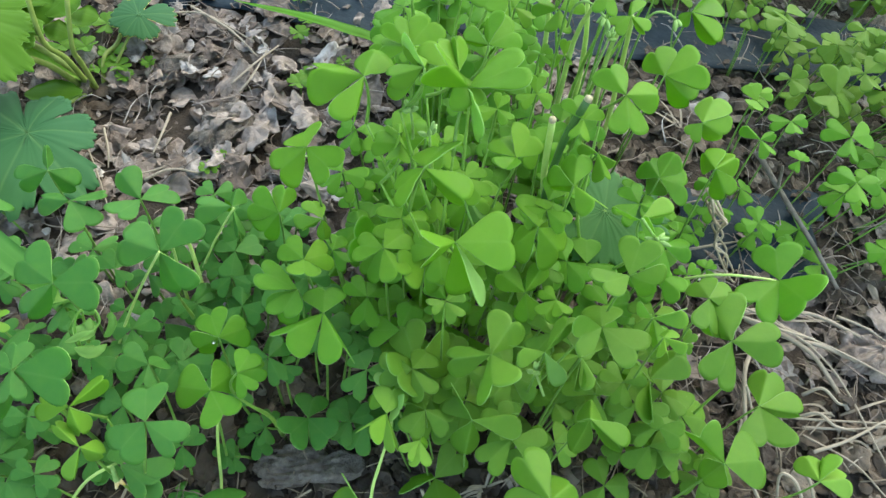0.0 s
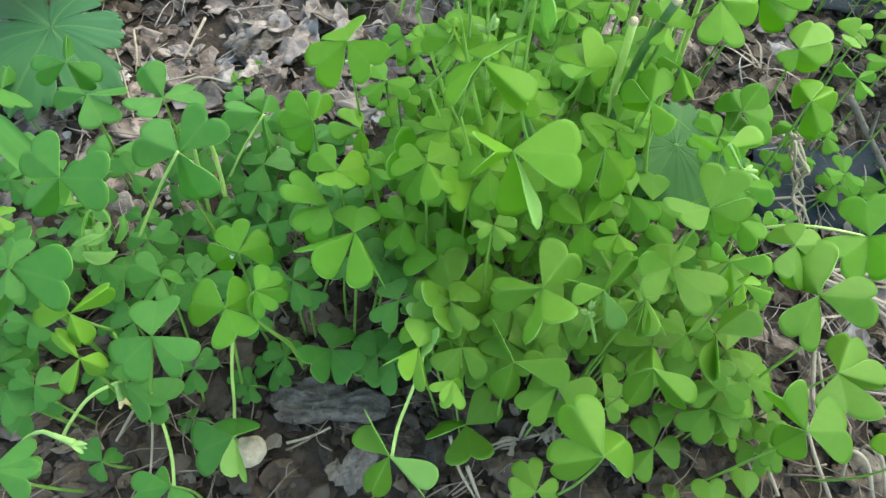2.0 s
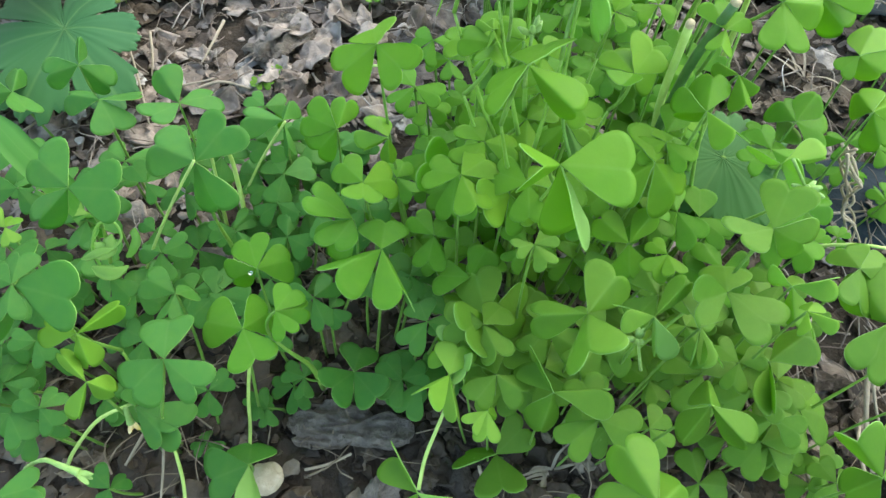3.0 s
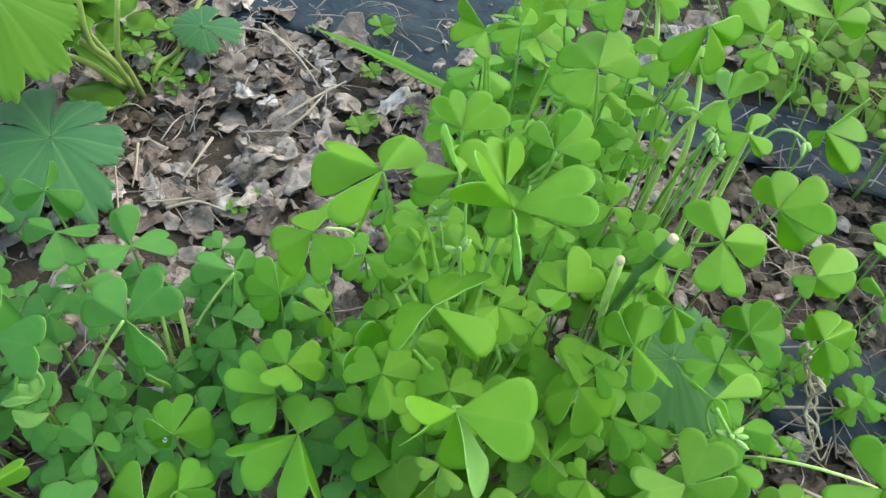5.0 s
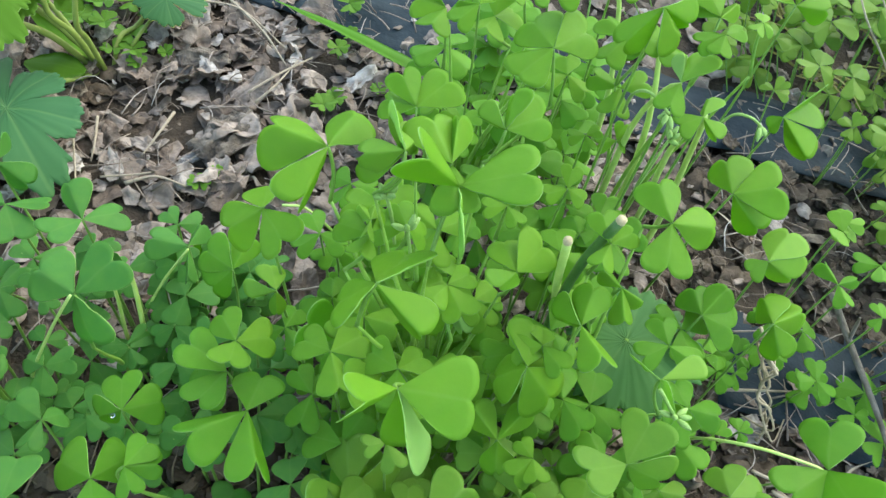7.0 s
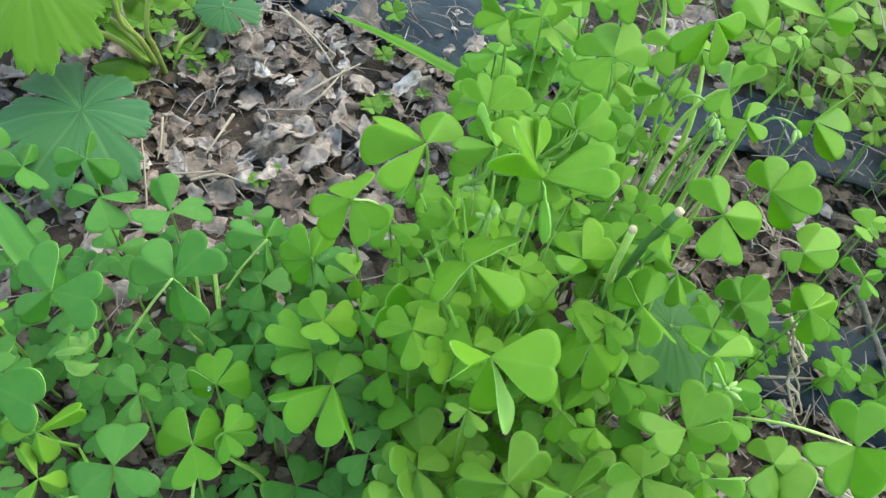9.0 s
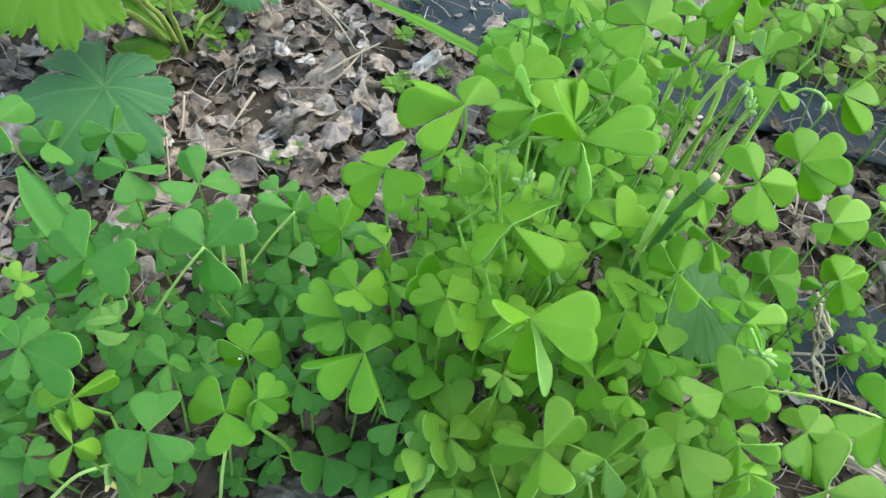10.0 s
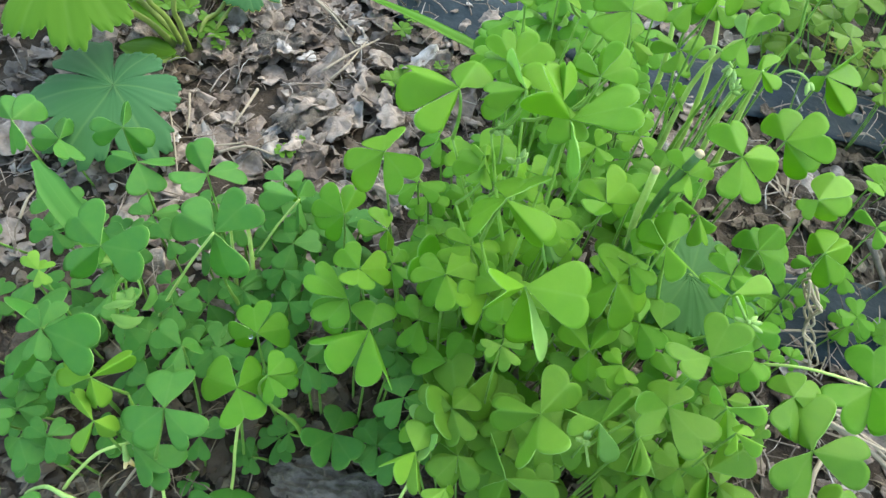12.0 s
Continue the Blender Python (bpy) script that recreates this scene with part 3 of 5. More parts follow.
clover("centre", 0.0357, 0.1529, 0.1545, 11, -4, 4, 20, 4, 243, 45, 48, 19.2, -49, 349, -59, -55, 23.8, 91)
clover("low_middle", -0.0108, 0.1555, 0.0904, 98, -23, 9, 19.6, 3, 231, 24, 42, 22.4, 19, 305, 12, 44, 23.2, -39)
clover("centre", 0.0347, 0.1992, 0.1753, 219, 56, 52, 21.6, -39, 18, 25, -5, 21.3, -19, 292, -30, -4, 18.4, -87)
clover("centre", 0.0007, 0.1986, 0.1757, 172, -3, 39, 19.5, 2, 268, -16, 42, 18, -58, 83, -7, 42, 17.3, -3)
clover("centre", -0.0224, 0.2025, 0.1318, 205, -40, 24, 18.6, -18, 317, 5, -3, 17.1, 24, 109, -22, 2, 17.3, -20)
clover("centre", 0.0236, 0.1708, 0.1673, 76, -24, -8, 19.9, -36, 201, -43, -3, 15.1, 30, 337, -25, 57, 18.1, 35)
clover("centre", 0.0656, 0.1686, 0.1005, 141, -2, 47, 14.5, -18, 61, 17, 56, 14.8, 1, 293, -50, 25, 13.8, 17)
clover("centre", 0.0772, 0.1660, 0.1023, 136, -12, 16, 7.9, 0, 291, 13, 16, 7.9, 0, 237, -7, 16, 9.4, 0)
clover("front", 0.0973, 0.1621, 0.1313, 73, 12, 2, 15.7, -22, 211, 14, -4, 15.2, 27, 3, -28, 10, 16, 47)
clover("front", 0.0920, 0.1510, 0.1122, 85, -23, 13, 15.8, -18, 220, 21, -17, 16.2, -32, 324, 5, 4, 17.7, -12)
clover("front", 0.0714, 0.1381, 0.1136, 54, 23, 63, 15.4, 4, 195, 36, 44, 13.6, 27, 299, -49, -52, 14.4, -122)
clover("front", 0.0841, 0.1374, 0.1141, 260, -9, -69, 12.8, -13, 75, -12, 15, 14.5, 0, 297, 15, 43, 12.3, -29)
clover("right_front", 0.1109, 0.1573, 0.1117, 104, -58, -47, 13.7, 57, 14, 16, -46, 13, 61, 300, -45, 55, 14, 34, young=True)
clover("right_front", 0.1134, 0.1482, 0.1148, 333, 28, 45, 9.4, -22, 263, 28, 60, 9.9, 0, 55, -25, 36, 8.2, -39, young=True)
clover("right_front", 0.1368, 0.1743, 0.1018, 98, -26, 18, 14.6, -29, 23, -11, 23, 14.4, 0, 264, 0, 0, 15.6, -26)
clover("right_front", 0.1429, 0.1558, 0.1033, 100, -19, 27, 24.5, -47, 250, -12, 9, 18.6, -22, 6, 4, 25, 20.4, 1)
clover("right", 0.1869, 0.2115, 0.0625, 85, -6, 3, 23.4, -32, 226, 3, 3, 23.3, 4, 278, 38, 3, 25.7, 50)
clover("centre_right", 0.1063, 0.1961, 0.1181, 19, 7, 54, 15.1, 47, 131, -35, -4, 12.4, 63, 293, 29, 13, 14.8, -89, young=True)
clover("centre", 0.0771, 0.1952, 0.1358, 86, 13, 39, 14.5, -14, 303, 25, 44, 15.4, -12, 146, -42, 39, 14.6, -70)
clover("centre", 0.0556, 0.2067, 0.1341, 65, 0, 3, 15.3, 22, 121, -8, 18, 13.7, 3, 247, 23, -32, 12.4, 20)
clover("centre_right", 0.0859, 0.2106, 0.1370, 141, -10, 50, 8.9, 0, 289, -10, 50, 10.7, 0, 356, -22, 60, 8.9, 0)
clover("centre_right", 0.0932, 0.2270, 0.1520, 118, 6, 28, 15.5, 0, 24, -12, 38, 17, 15, 278, -13, 8, 16.4, -6)
clover("centre_right", 0.0784, 0.2175, 0.1468, 118, 13, 22, 11.2, 0, 46, 6, 26, 9.3, 0, 260, 1, 30, 9.3, 0)
clover("right", 0.1397, 0.2590, 0.1088, 66, 3, 29, 18.9, -25, 6, -33, 37, 18.3, 63, 210, -55, 15, 9, 0, young=True)
clover("centre_right", 0.1263, 0.2433, 0.0870, 102, -16, 36, 17.2, -22, 61, 12, 50, 17.3, -4, 12, -25, 13, 20.2, 9)
clover("right", 0.1443, 0.2363, 0.1056, 99, -19, 42, 16.5, -49, 43, -10, 50, 19, 6, 323, -46, 40, 16.4, 32)
clover("right", 0.1933, 0.3273, 0.0592, 108, 15, 7, 11.1, -10, 237, 18, -5, 10.5, 2, 32, -19, 22, 9.9, 0, young=True)
clover("right", 0.1943, 0.2619, 0.0374, 205, 10, 16, 9.3, 0, 97, 12, 16, 10.4, 0, 333, -14, 16, 11.2, 0)
clover("centre", 0.0199, 0.2008, 0.1805, 188, -22, 44, 14, -21, 122, -19, -17, 16, 80, 84, -24, 46, 13.5, 53, young=True)
clover("behind", 0.1211, 0.2751, 0.1185, 102, -4, 28, 20.7, -34, 24, 12, 9, 20, 11, 343, -32, 45, 20.3, 43)
clover("front_left", -0.0815, 0.0993, 0.0554, 330, 2, 30, 16.5, 0, 347, -1, 30, 19.8, 0, 112, -33, 16, 16.5, 0)
clover("front", 0.0158, 0.0863, 0.0760, 132, -21, -45, 17.3, -44, 327, -3, -44, 17.3, -133, 249, -39, 49, 16.9, 2)
clover("front", 0.0398, 0.1164, 0.0236, 172, -43, 10, 18.6, 54, 55, 2, -1, 17.2, 30, 286, 24, -1, 19, 7)
clover("front", 0.0200, 0.1294, 0.0783, 118, 8, -19, 11.8, -140, 162, -29, 46, 12, 28, 297, 38, 14, 12.6, -140, young=True)
clover("front", 0.0183, 0.1204, 0.0847, 237, 40, 45, 15.3, 27, 294, -23, 71, 15, -12, 85, -12, 15, 13.2, 0, young=True)
clover("front", 0.0314, 0.1122, 0.0834, 6, -59, 50, 8.3, 0, 236, 16, 30, 8.3, 0, 278, 3, 22, 10.0, 0, young=True)
clover("front", 0.0496, 0.1202, 0.0879, 116, -29, -48, 17.2, -53, 13, 9, 49, 18.3, -38, 265, -56, 45, 17, -8)
clover("front", 0.0727, 0.0851, 0.1227, 124, -8, 40, 18.5, -19, 191, -35, 49, 17.4, -10, 47, -35, 37, 17.7, -9)
clover("front", 0.0653, 0.0882, 0.0586, 112, -9, 11, 12.5, 0, 202, 26, 16, 10.4, 0, 11, -26, 16, 10.4, 0)
clover("front", 0.0862, 0.1142, 0.1173, 76, -43, 58, 17.3, -18, 245, -57, 58, 16.3, 9, 328, -20, 58, 17.2, 27)
clover("right_front", 0.1422, 0.1489, 0.0447, 84, -22, 19, 16.9, -14, 8, -29, 12, 20.2, -9, 243, 22, -1, 18.5, -5)
clover("right_front", 0.1208, 0.1513, 0.0722, 149, -41, 55, 20.7, -33, 45, 5, 44, 20.2, -23, 266, 11, -70, 22, 40)
clover("right_front", 0.1306, 0.1053, 0.1142, 161, 41, 43, 17.4, -53, 211, -75, 44, 17, 22, 17, -17, 17, 18.6, -2)
clover("front_left", -0.0448, 0.0929, 0.0333, 113, -46, 22, 19.9, 19, 206, -23, 10, 19.5, 2, 296, 9, -13, 17.4, 112)
clover("low_middle", -0.0496, 0.1195, 0.0120, 136, 3, 16, 9.0, 0, 287, 2, 16, 7.7, 0, 199, -12, 16, 8.2, 0)
clover("low_middle", -0.0426, 0.1309, 0.0100, 93, 1, 16, 11.2, 0, 192, -11, 16, 10.1, 0, 297, -0, 16, 11.2, 0)
clover("front_left", -0.0915, 0.0770, 0.0250, 152, 5, 16, 10.3, 0, 64, -37, 16, 8.6, 0, 250, -37, 16, 8.6, 0)
clover("front_left", -0.0698, 0.1032, 0.0064, 125, -22, 16, 6.2, 0, 220, -15, 16, 7.2, 0, 344, 1, 16, 7.5, 0)
clover("front_left", -0.0525, 0.0676, 0.0600, 171, -33, 22, 11.6, 0, 199, -4, 16, 14.0, 0, 310, 28, 16, 11.6, 0)
clover("front_left", -0.1080, 0.0617, 0.0650, 29, 2, 22, 14.5, 0, 356, -6, 22, 14.8, 0, 150, 4, 16, 12.4, 0)
clover("far_left", -0.1242, 0.1147, 0.0534, 188, 8, 16, 9.4, 0, 64, -22, 16, 7.9, 0, 314, -11, 16, 9.4, 0)
clover("front_left", -0.1289, 0.0920, 0.0400, 359, -7, 16, 12.1, 0, 314, -6, 16, 12.8, 0, 229, -40, 16, 10.7, 0)
clover("right_front", 0.1674, 0.1474, 0.0659, 67, -5, 47, 22.6, -22, 0, -11, 53, 22.4, 35, 266, 19, -14, 21.7, 13)
clover("front", 0.0847, 0.1412, 0.0611, 146, -18, 16, 9.6, 0, 53, 9, 16, 8.9, 0, 297, 7, 16, 9.1, 0)
clover("right_front", 0.1183, 0.1337, 0.0400, 335, -10, 16, 10.1, 0, 215, -6, 16, 9.7, 0, 68, 8, 16, 9.9, 0)
clover("front", 0.0832, 0.1214, 0.0700, 161, -25, 16, 12.0, 0, 329, -17, 16, 10.4, 0, 53, -12, 16, 10.0, 0)
clover("behind_left", 0.0478, 0.2960, 0.1720, 156, 2, 30, 14.5, 0, 50, 17, 26, 12.1, 0, 237, -24, 22, 12.3, 0)
clover("behind_left", 0.0458, 0.2746, 0.1590, 128, -6, 23, 19, -21, 55, -2, 7, 19.6, 24, 236, -16, -6, 16.3, 15)
clover("behind", 0.0727, 0.2786, 0.1818, 218, -52, 48, 18, -24, 26, -33, 46, 16.9, 71, 12, -50, 36, 16.3, 5)
clover("behind", 0.0929, 0.2977, 0.1695, 127, 19, 15, 14.5, 0, 63, 0, 60, 12.1, 0, 136, -6, 22, 12.1, 0)
clover("behind", 0.0937, 0.2837, 0.1747, 43, -2, 15, 8.0, 0, 266, -8, 15, 8.0, 0, 209, -15, 15, 9.6, 0)
clover("behind", 0.0863, 0.2733, 0.1613, 94, 15, -59, 12.2, -171, 66, 31, 12, 13, -41, 260, -12, 15, 11.4, 0, young=True)
clover("behind", 0.1315, 0.3655, 0.1350, 158, 3, -7, 23.8, 19, 85, 48, 47, 23.7, -18, 16, -3, 39, 16.7, 39)
clover("behind", 0.1091, 0.3108, 0.1625, 93, -0, 15, 6.0, 0, 13, -29, 22, 6.0, 0, 245, 1, 22, 6.0, 0, young=True)
clover("behind", 0.1399, 0.3283, 0.1118, 53, -7, -45, 25.3, 53, 339, -35, 61, 22.7, 52, 195, -60, 15, 8, 0)
clover("behind", 0.0990, 0.2785, 0.1458, 86, 0, 39, 11.7, -48, 339, -34, 53, 10.9, 53, 215, -12, 15, 9.6, 0, young=True)
clover("centre", 0.0110, 0.2451, 0.1471, 169, -13, 26, 13.4, 0, 59, 15, 22, 16.1, 0, 134, 19, 22, 14.1, 0)
clover("behind_left", 0.0180, 0.2889, 0.1554, 166, -16, 60, 9.5, 0, 235, -15, 22, 11.4, 0, 83, 12, 50, 9.5, 0)
clover("behind_left", 0.0046, 0.3006, 0.1399, 167, -8, 22, 13.5, 0, 144, 20, 70, 16.2, 0, 260, 5, 22, 13.5, 0)
clover("behind_left", 0.0221, 0.3028, 0.1405, 94, 32, 22, 18.0, 0, 265, 18, 22, 15.0, 0, 62, -21, 22, 15.0, 0)
clover("behind_left", 0.0298, 0.3105, 0.1501, 116, 30, 22, 11.2, 0, 56, 14, 22, 9.3, 0, 248, 11, 22, 9.3, 0)
clover("centre", 0.0405, 0.2288, 0.1671, 96, 17, 21, 12.9, -61, 44, 0, 7, 15.4, 27, 150, -21, 57, 13.8, -66)
clover("centre", 0.0191, 0.2022, 0.1764, 196, -19, 50, 13.5, 0, 121, 23, 70, 12.7, 0, 99, -11, 60, 11.3, 0)
clover("centre", 0.0312, 0.2038, 0.1768, 131, 13, 20, 15.6, 20, 101, 16, 64, 15.4, -10, 295, -12, 15, 13.2, 0)
clover("centre", 0.0137, 0.1959, 0.1473, 175, -3, 15, 10.9, 0, 267, 11, 22, 9.1, 0, 91, -2, 60, 9.1, 0)
clover("centre", 0.0126, 0.1988, 0.1494, 138, -12, 60, 7.6, 0, 97, -16, 50, 7.6, 0, 279, 26, 60, 7.6, 0, young=True)
clover("right", 0.2029, 0.2680, 0.0200, 195, -11, 16, 8.5, 0, 81, 15, 16, 9.8, 0, 334, -22, 16, 8.1, 0)
clover("right", 0.2207, 0.2619, 0.0200, 117, -8, 16, 9.8, 0, 236, -4, 16, 8.1, 0, 12, -5, 16, 8.1, 0)
clover("right", 0.1854, 0.2892, 0.0700, 123, -1, 50, 12.4, 0, 32, 5, 50, 10.3, 0, 297, 1, 30, 10.4, 0)
clover("right", 0.2098, 0.2873, 0.0600, 239, -24, 16, 6.7, 0, 43, 3, 16, 6.3, 0, 110, 4, 16, 7.6, 0)
clover("centre_right", 0.1490, 0.2171, 0.0500, 131, -14, 16, 6.8, 0, 42, 12, 16, 7.4, 0, 258, -4, 16, 6.2, 0)
clover("right", 0.1584, 0.2215, 0.0500, 106, -0, 16, 6.0, 0, 37, 11, 16, 6.0, 0, 319, -31, 16, 6.0, 0)
clover("right", 0.1656, 0.2624, 0.0216, 136, -14, 16, 7.0, 0, 20, -1, 16, 6.6, 0, 270, -9, 16, 7.9, 0)
clover("far_right", 0.1840, 0.4453, 0.0500, 218, 15, 16, 14.5, 0, 80, 3, 16, 14.5, 0, 4, -27, 16, 14.5, 0)
clover("far_right", 0.2024, 0.4441, 0.0500, 111, -21, 16, 14.5, 0, 62, -3, 16, 14.5, 0, 281, -10, 16, 14.5, 0)
clover("far_right", 0.1565, 0.4041, 0.0600, 51, 30, 16, 8.8, 0, 1, -3, 16, 8.9, 0, 140, -7, 16, 7.4, 0)
clover("far_right", 0.2021, 0.4058, 0.0500, 132, -3, 16, 8.4, 0, 66, 33, 16, 9.0, 0, 255, -15, 16, 7.5, 0)
clover("right_front", 0.1932, 0.1225, 0.0550, 94, -23, 42, 15.1, -17, 69, -9, 29, 14.9, -75, 14, -5, 35, 15.4, -19, young=True)
clover("far_right", 0.2207, 0.3574, 0.0500, 135, -16, 16, 9.1, 0, 37, 30, 16, 9.8, 0, 300, -5, 16, 10.9, 0)
clover("far_right", 0.2450, 0.3478, 0.0500, 232, 10, 16, 16.5, 0, 89, 28, 16, 19.8, 0, 12, -28, 16, 16.5, 0)
clover("far_right", 0.2043, 0.4076, 0.0500, 142, -18, 16, 7.3, 0, 80, 28, 16, 7.3, 0, 275, -28, 16, 8.8, 0)
clover("right", 0.1937, 0.3325, 0.0600, 95, 3, 22, 8.0, 0, 3, 6, 22, 9.0, 0, 273, -23, 22, 9.6, 0, young=True)
clover("right", 0.2094, 0.3143, 0.0600, 183, -6, 16, 11.7, 0, 17, 3, 16, 9.8, 0, 274, 12, 16, 9.8, 0)
clover("far_right", 0.2655, 0.3689, 0.0500, 128, -27, 16, 14.5, 0, 43, 14, 16, 14.5, 0, 282, 4, 16, 14.5, 0)
clover("far_left", -0.1117, 0.1159, 0.1000, 100, 6, 30, 11.4, 0, 165, -4, 16, 9.5, 0, 286, -4, 30, 11.2, 0)
clover("left_back", -0.2076, 0.2187, 0.0555, 84, -8, 26, 18.1, 28, 301, -30, 7, 16.2, 42, 143, -2, 45, 18, -11)
clover("far_left", -0.1434, 0.1471, 0.0700, 153, 18, 16, 8.6, 0, 94, -20, 16, 7.1, 0, 308, -10, 16, 7.1, 0, young=True)
clover("far_left", -0.1059, 0.1405, 0.0600, 219, -44, 16, 9.6, 0, 330, -9, 16, 11.5, 0, 118, -20, 16, 9.6, 0)
clover("left", -0.0776, 0.1500, 0.0400, 225, -27, 16, 8.7, 0, 84, -38, 16, 8.7, 0, 336, -3, 16, 10.5, 0)
clover("low_middle", -0.0172, 0.1672, 0.0500, 27, -15, 16, 17.1, 0, 326, 3, 16, 15.6, 0, 271, 25, 16, 14.2, 0)
clover("low_middle", -0.0009, 0.1701, 0.0450, 36, -9, 16, 12.6, 0, 302, 5, 16, 10.5, 0, 183, -48, 16, 10.5, 0)
clover("centre", 0.0094, 0.1722, 0.0300, 8, -19, 16, 8.2, 0, 271, -1, 16, 8.0, 0, 174, -14, 16, 8.2, 0)
clover("centre", 0.0488, 0.1870, 0.0900, 49, -7, 16, 11.2, 0, 293, -3, 16, 13.4, 0, 250, 31, 16, 11.2, 0)
clover("centre", 0.0611, 0.1822, 0.0500, 26, -15, 16, 8.1, 0, 220, 6, 16, 8.1, 0, 290, 0, 16, 9.7, 0)
clover("centre", 0.0339, 0.1946, 0.0750, 157, -9, 16, 8.5, 0, 59, 2, 16, 7.8, 0, 286, -6, 16, 9.4, 0)
clover("centre", 0.0374, 0.1979, 0.1300, 50, -1, 16, 9.8, 0, 313, -2, 16, 11.7, 0, 252, 24, 16, 9.8, 0)
clover("centre", 0.0214, 0.2064, 0.1400, 180, -20, 15, 12.0, 0, 127, -1, 16, 10.0, 0, 25, -44, 16, 10.0, 0)
clover("centre", 0.0118, 0.2196, 0.0800, 321, -1, 16, 12.2, 0, 253, -9, 16, 12.3, 0, 91, -10, 16, 10.2, 0)
clover("centre", 0.0242, 0.2099, 0.0800, 357, -32, 16, 8.1, 0, 225, 8, 16, 8.1, 0, 294, -8, 16, 9.7, 0)
clover("centre", 0.0401, 0.2037, 0.1099, 231, -24, 38, 13.5, -14, 19, -35, 28, 12.6, -13, 323, -49, -55, 12.7, -151)
clover("centre", 0.0471, 0.2244, 0.1400, 204, 2, 16, 8.1, 0, 315, -4, 16, 7.4, 0, 73, 23, 16, 7.2, 0)
clover("centre_right", 0.0777, 0.2287, 0.1000, 66, -16, 16, 10.3, 0, 229, 18, 16, 10.3, 0, 301, -4, 16, 12.4, 0)
clover("centre", 0.0647, 0.2542, 0.1200, 213, -8, 16, 9.2, 0, 356, -19, 16, 8.2, 0, 93, 25, 16, 9.3, 0)
clover("behind", 0.0799, 0.3014, 0.1000, 206, -8, 16, 8.9, 0, 80, 29, 16, 8.4, 0, 30, -38, 16, 7.4, 0)
clover("behind", 0.0669, 0.2898, 0.1100, 201, -2, 16, 7.3, 0, 37, 16, 16, 6.4, 0, 305, -13, 16, 6.8, 0)
clover("behind_left", 0.0019, 0.2974, 0.1000, 176, -14, 16, 16.1, 0, 63, -20, 16, 13.4, 0, 305, 12, 16, 13.4, 0)
clover("centre", 0.0245, 0.2516, 0.1400, 156, -1, 16, 7.9, 0, 45, 0, 16, 7.4, 0, 302, -18, 16, 8.9, 0)
clover("centre_right", 0.0896, 0.1807, 0.0600, 236, -6, 16, 9.3, 0, 349, -13, 16, 8.1, 0, 98, -7, 16, 7.7, 0)
clover("centre_right", 0.1147, 0.1822, 0.0600, 8, -16, 16, 8.0, 0, 94, -11, 16, 8.0, 0, 296, 7, 16, 9.6, 0)
clover("front", 0.0910, 0.1484, 0.0600, 216, 2, 16, 7.2, 0, 36, -0, 16, 7.2, 0, 306, -28, 16, 8.6, 0)
clover("front", 0.0549, 0.1427, 0.0600, 157, -20, 16, 8.1, 0, 259, 2, 16, 9.7, 0, 352, -21, 16, 8.1, 0)
clover("right_front", 0.1365, 0.1700, 0.0700, 260, -6, 16, 7.0, 0, 48, 13, 16, 7.9, 0, 356, -29, 16, 6.6, 0)
clover("low_middle", -0.0307, 0.1516, 0.0450, 323, 1, 16, 8.7, 0, 211, -20, 16, 7.4, 0, 73, -15, 16, 7.3, 0)

# low leaves that fill the clump between the tall ones
rng = random.Random(11)


def understory(count, x0, x1, y0, y1, z0, z1, s0, s1):
    for _ in range(count):
        x, y, z = rng.uniform(x0, x1), rng.uniform(y0, y1), rng.uniform(z0, z1)
        bare = (-0.06 < x < 0.03 and y < 0.13) or (x < -0.03 and y > 0.232 - 0.2 * max(0.0, -x - 0.15))
        name = min(PLANTS, key=lambda k: (PLANTS[k]["base"] - Vector((x, y, 0))).length)
        a, size = rng.uniform(0, 360), rng.uniform(s0, s1)
        turns = [v for k in range(3) for v in (a + 120 * k + rng.uniform(-14, 14), rng.uniform(-26, 8), rng.choice((5, 10, 15, 20, 30)), 1000 * size, rng.uniform(-14, 14))]
        if not bare:
            clover(name, x, y, z, *turns)


understory(50, -0.155, -0.03, 0.09, 0.215, 0.01, 0.05, 0.0095, 0.014)
understory(70, -0.01, 0.135, 0.13, 0.255, 0.015, 0.07, 0.010, 0.0145)
understory(46, 0.0, 0.125, 0.14, 0.25, 0.04, 0.095, 0.010, 0.0145)
understory(9, 0.09, 0.165, 0.09, 0.15, 0.015, 0.055, 0.010, 0.014)
understory(12, 0.0, 0.06, 0.25, 0.33, 0.05, 0.11, 0.011, 0.015)
understory(22, -0.02, 0.05, 0.19, 0.255, 0.03, 0.09, 0.010, 0.014)
understory(5, 0.05, 0.12, 0.28, 0.34, 0.1, 0.15, 0.011, 0.014)
understory(14, 0.05, 0.09, 0.235, 0.285, 0.05, 0.09, 0.011, 0.015)
understory(30, -0.005, 0.065, 0.29, 0.4, 0.03, 0.1, 0.012, 0.017)
understory(22, -0.005, 0.075, 0.34, 0.43, 0.02, 0.08, 0.012, 0.017)
understory(7, 0.15, 0.215, 0.25, 0.31, 0.01, 0.04, 0.009, 0.013)
understory(90, 0.22, 0.38, 0.25, 0.47, 0.012, 0.06, 0.010, 0.016)
understory(150, 0.13, 0.36, 0.468, 0.67, 0.012, 0.06, 0.011, 0.017)
understory(22, 0.0, 0.13, 0.5, 0.65, 0.01, 0.06, 0.011, 0.016)
understory(16, 0.0, 0.075, 0.17, 0.235, 0.085, 0.125, 0.010, 0.014)
understory(26, -0.105, -0.02, 0.18, 0.235, 0.02, 0.06, 0.010, 0.014)
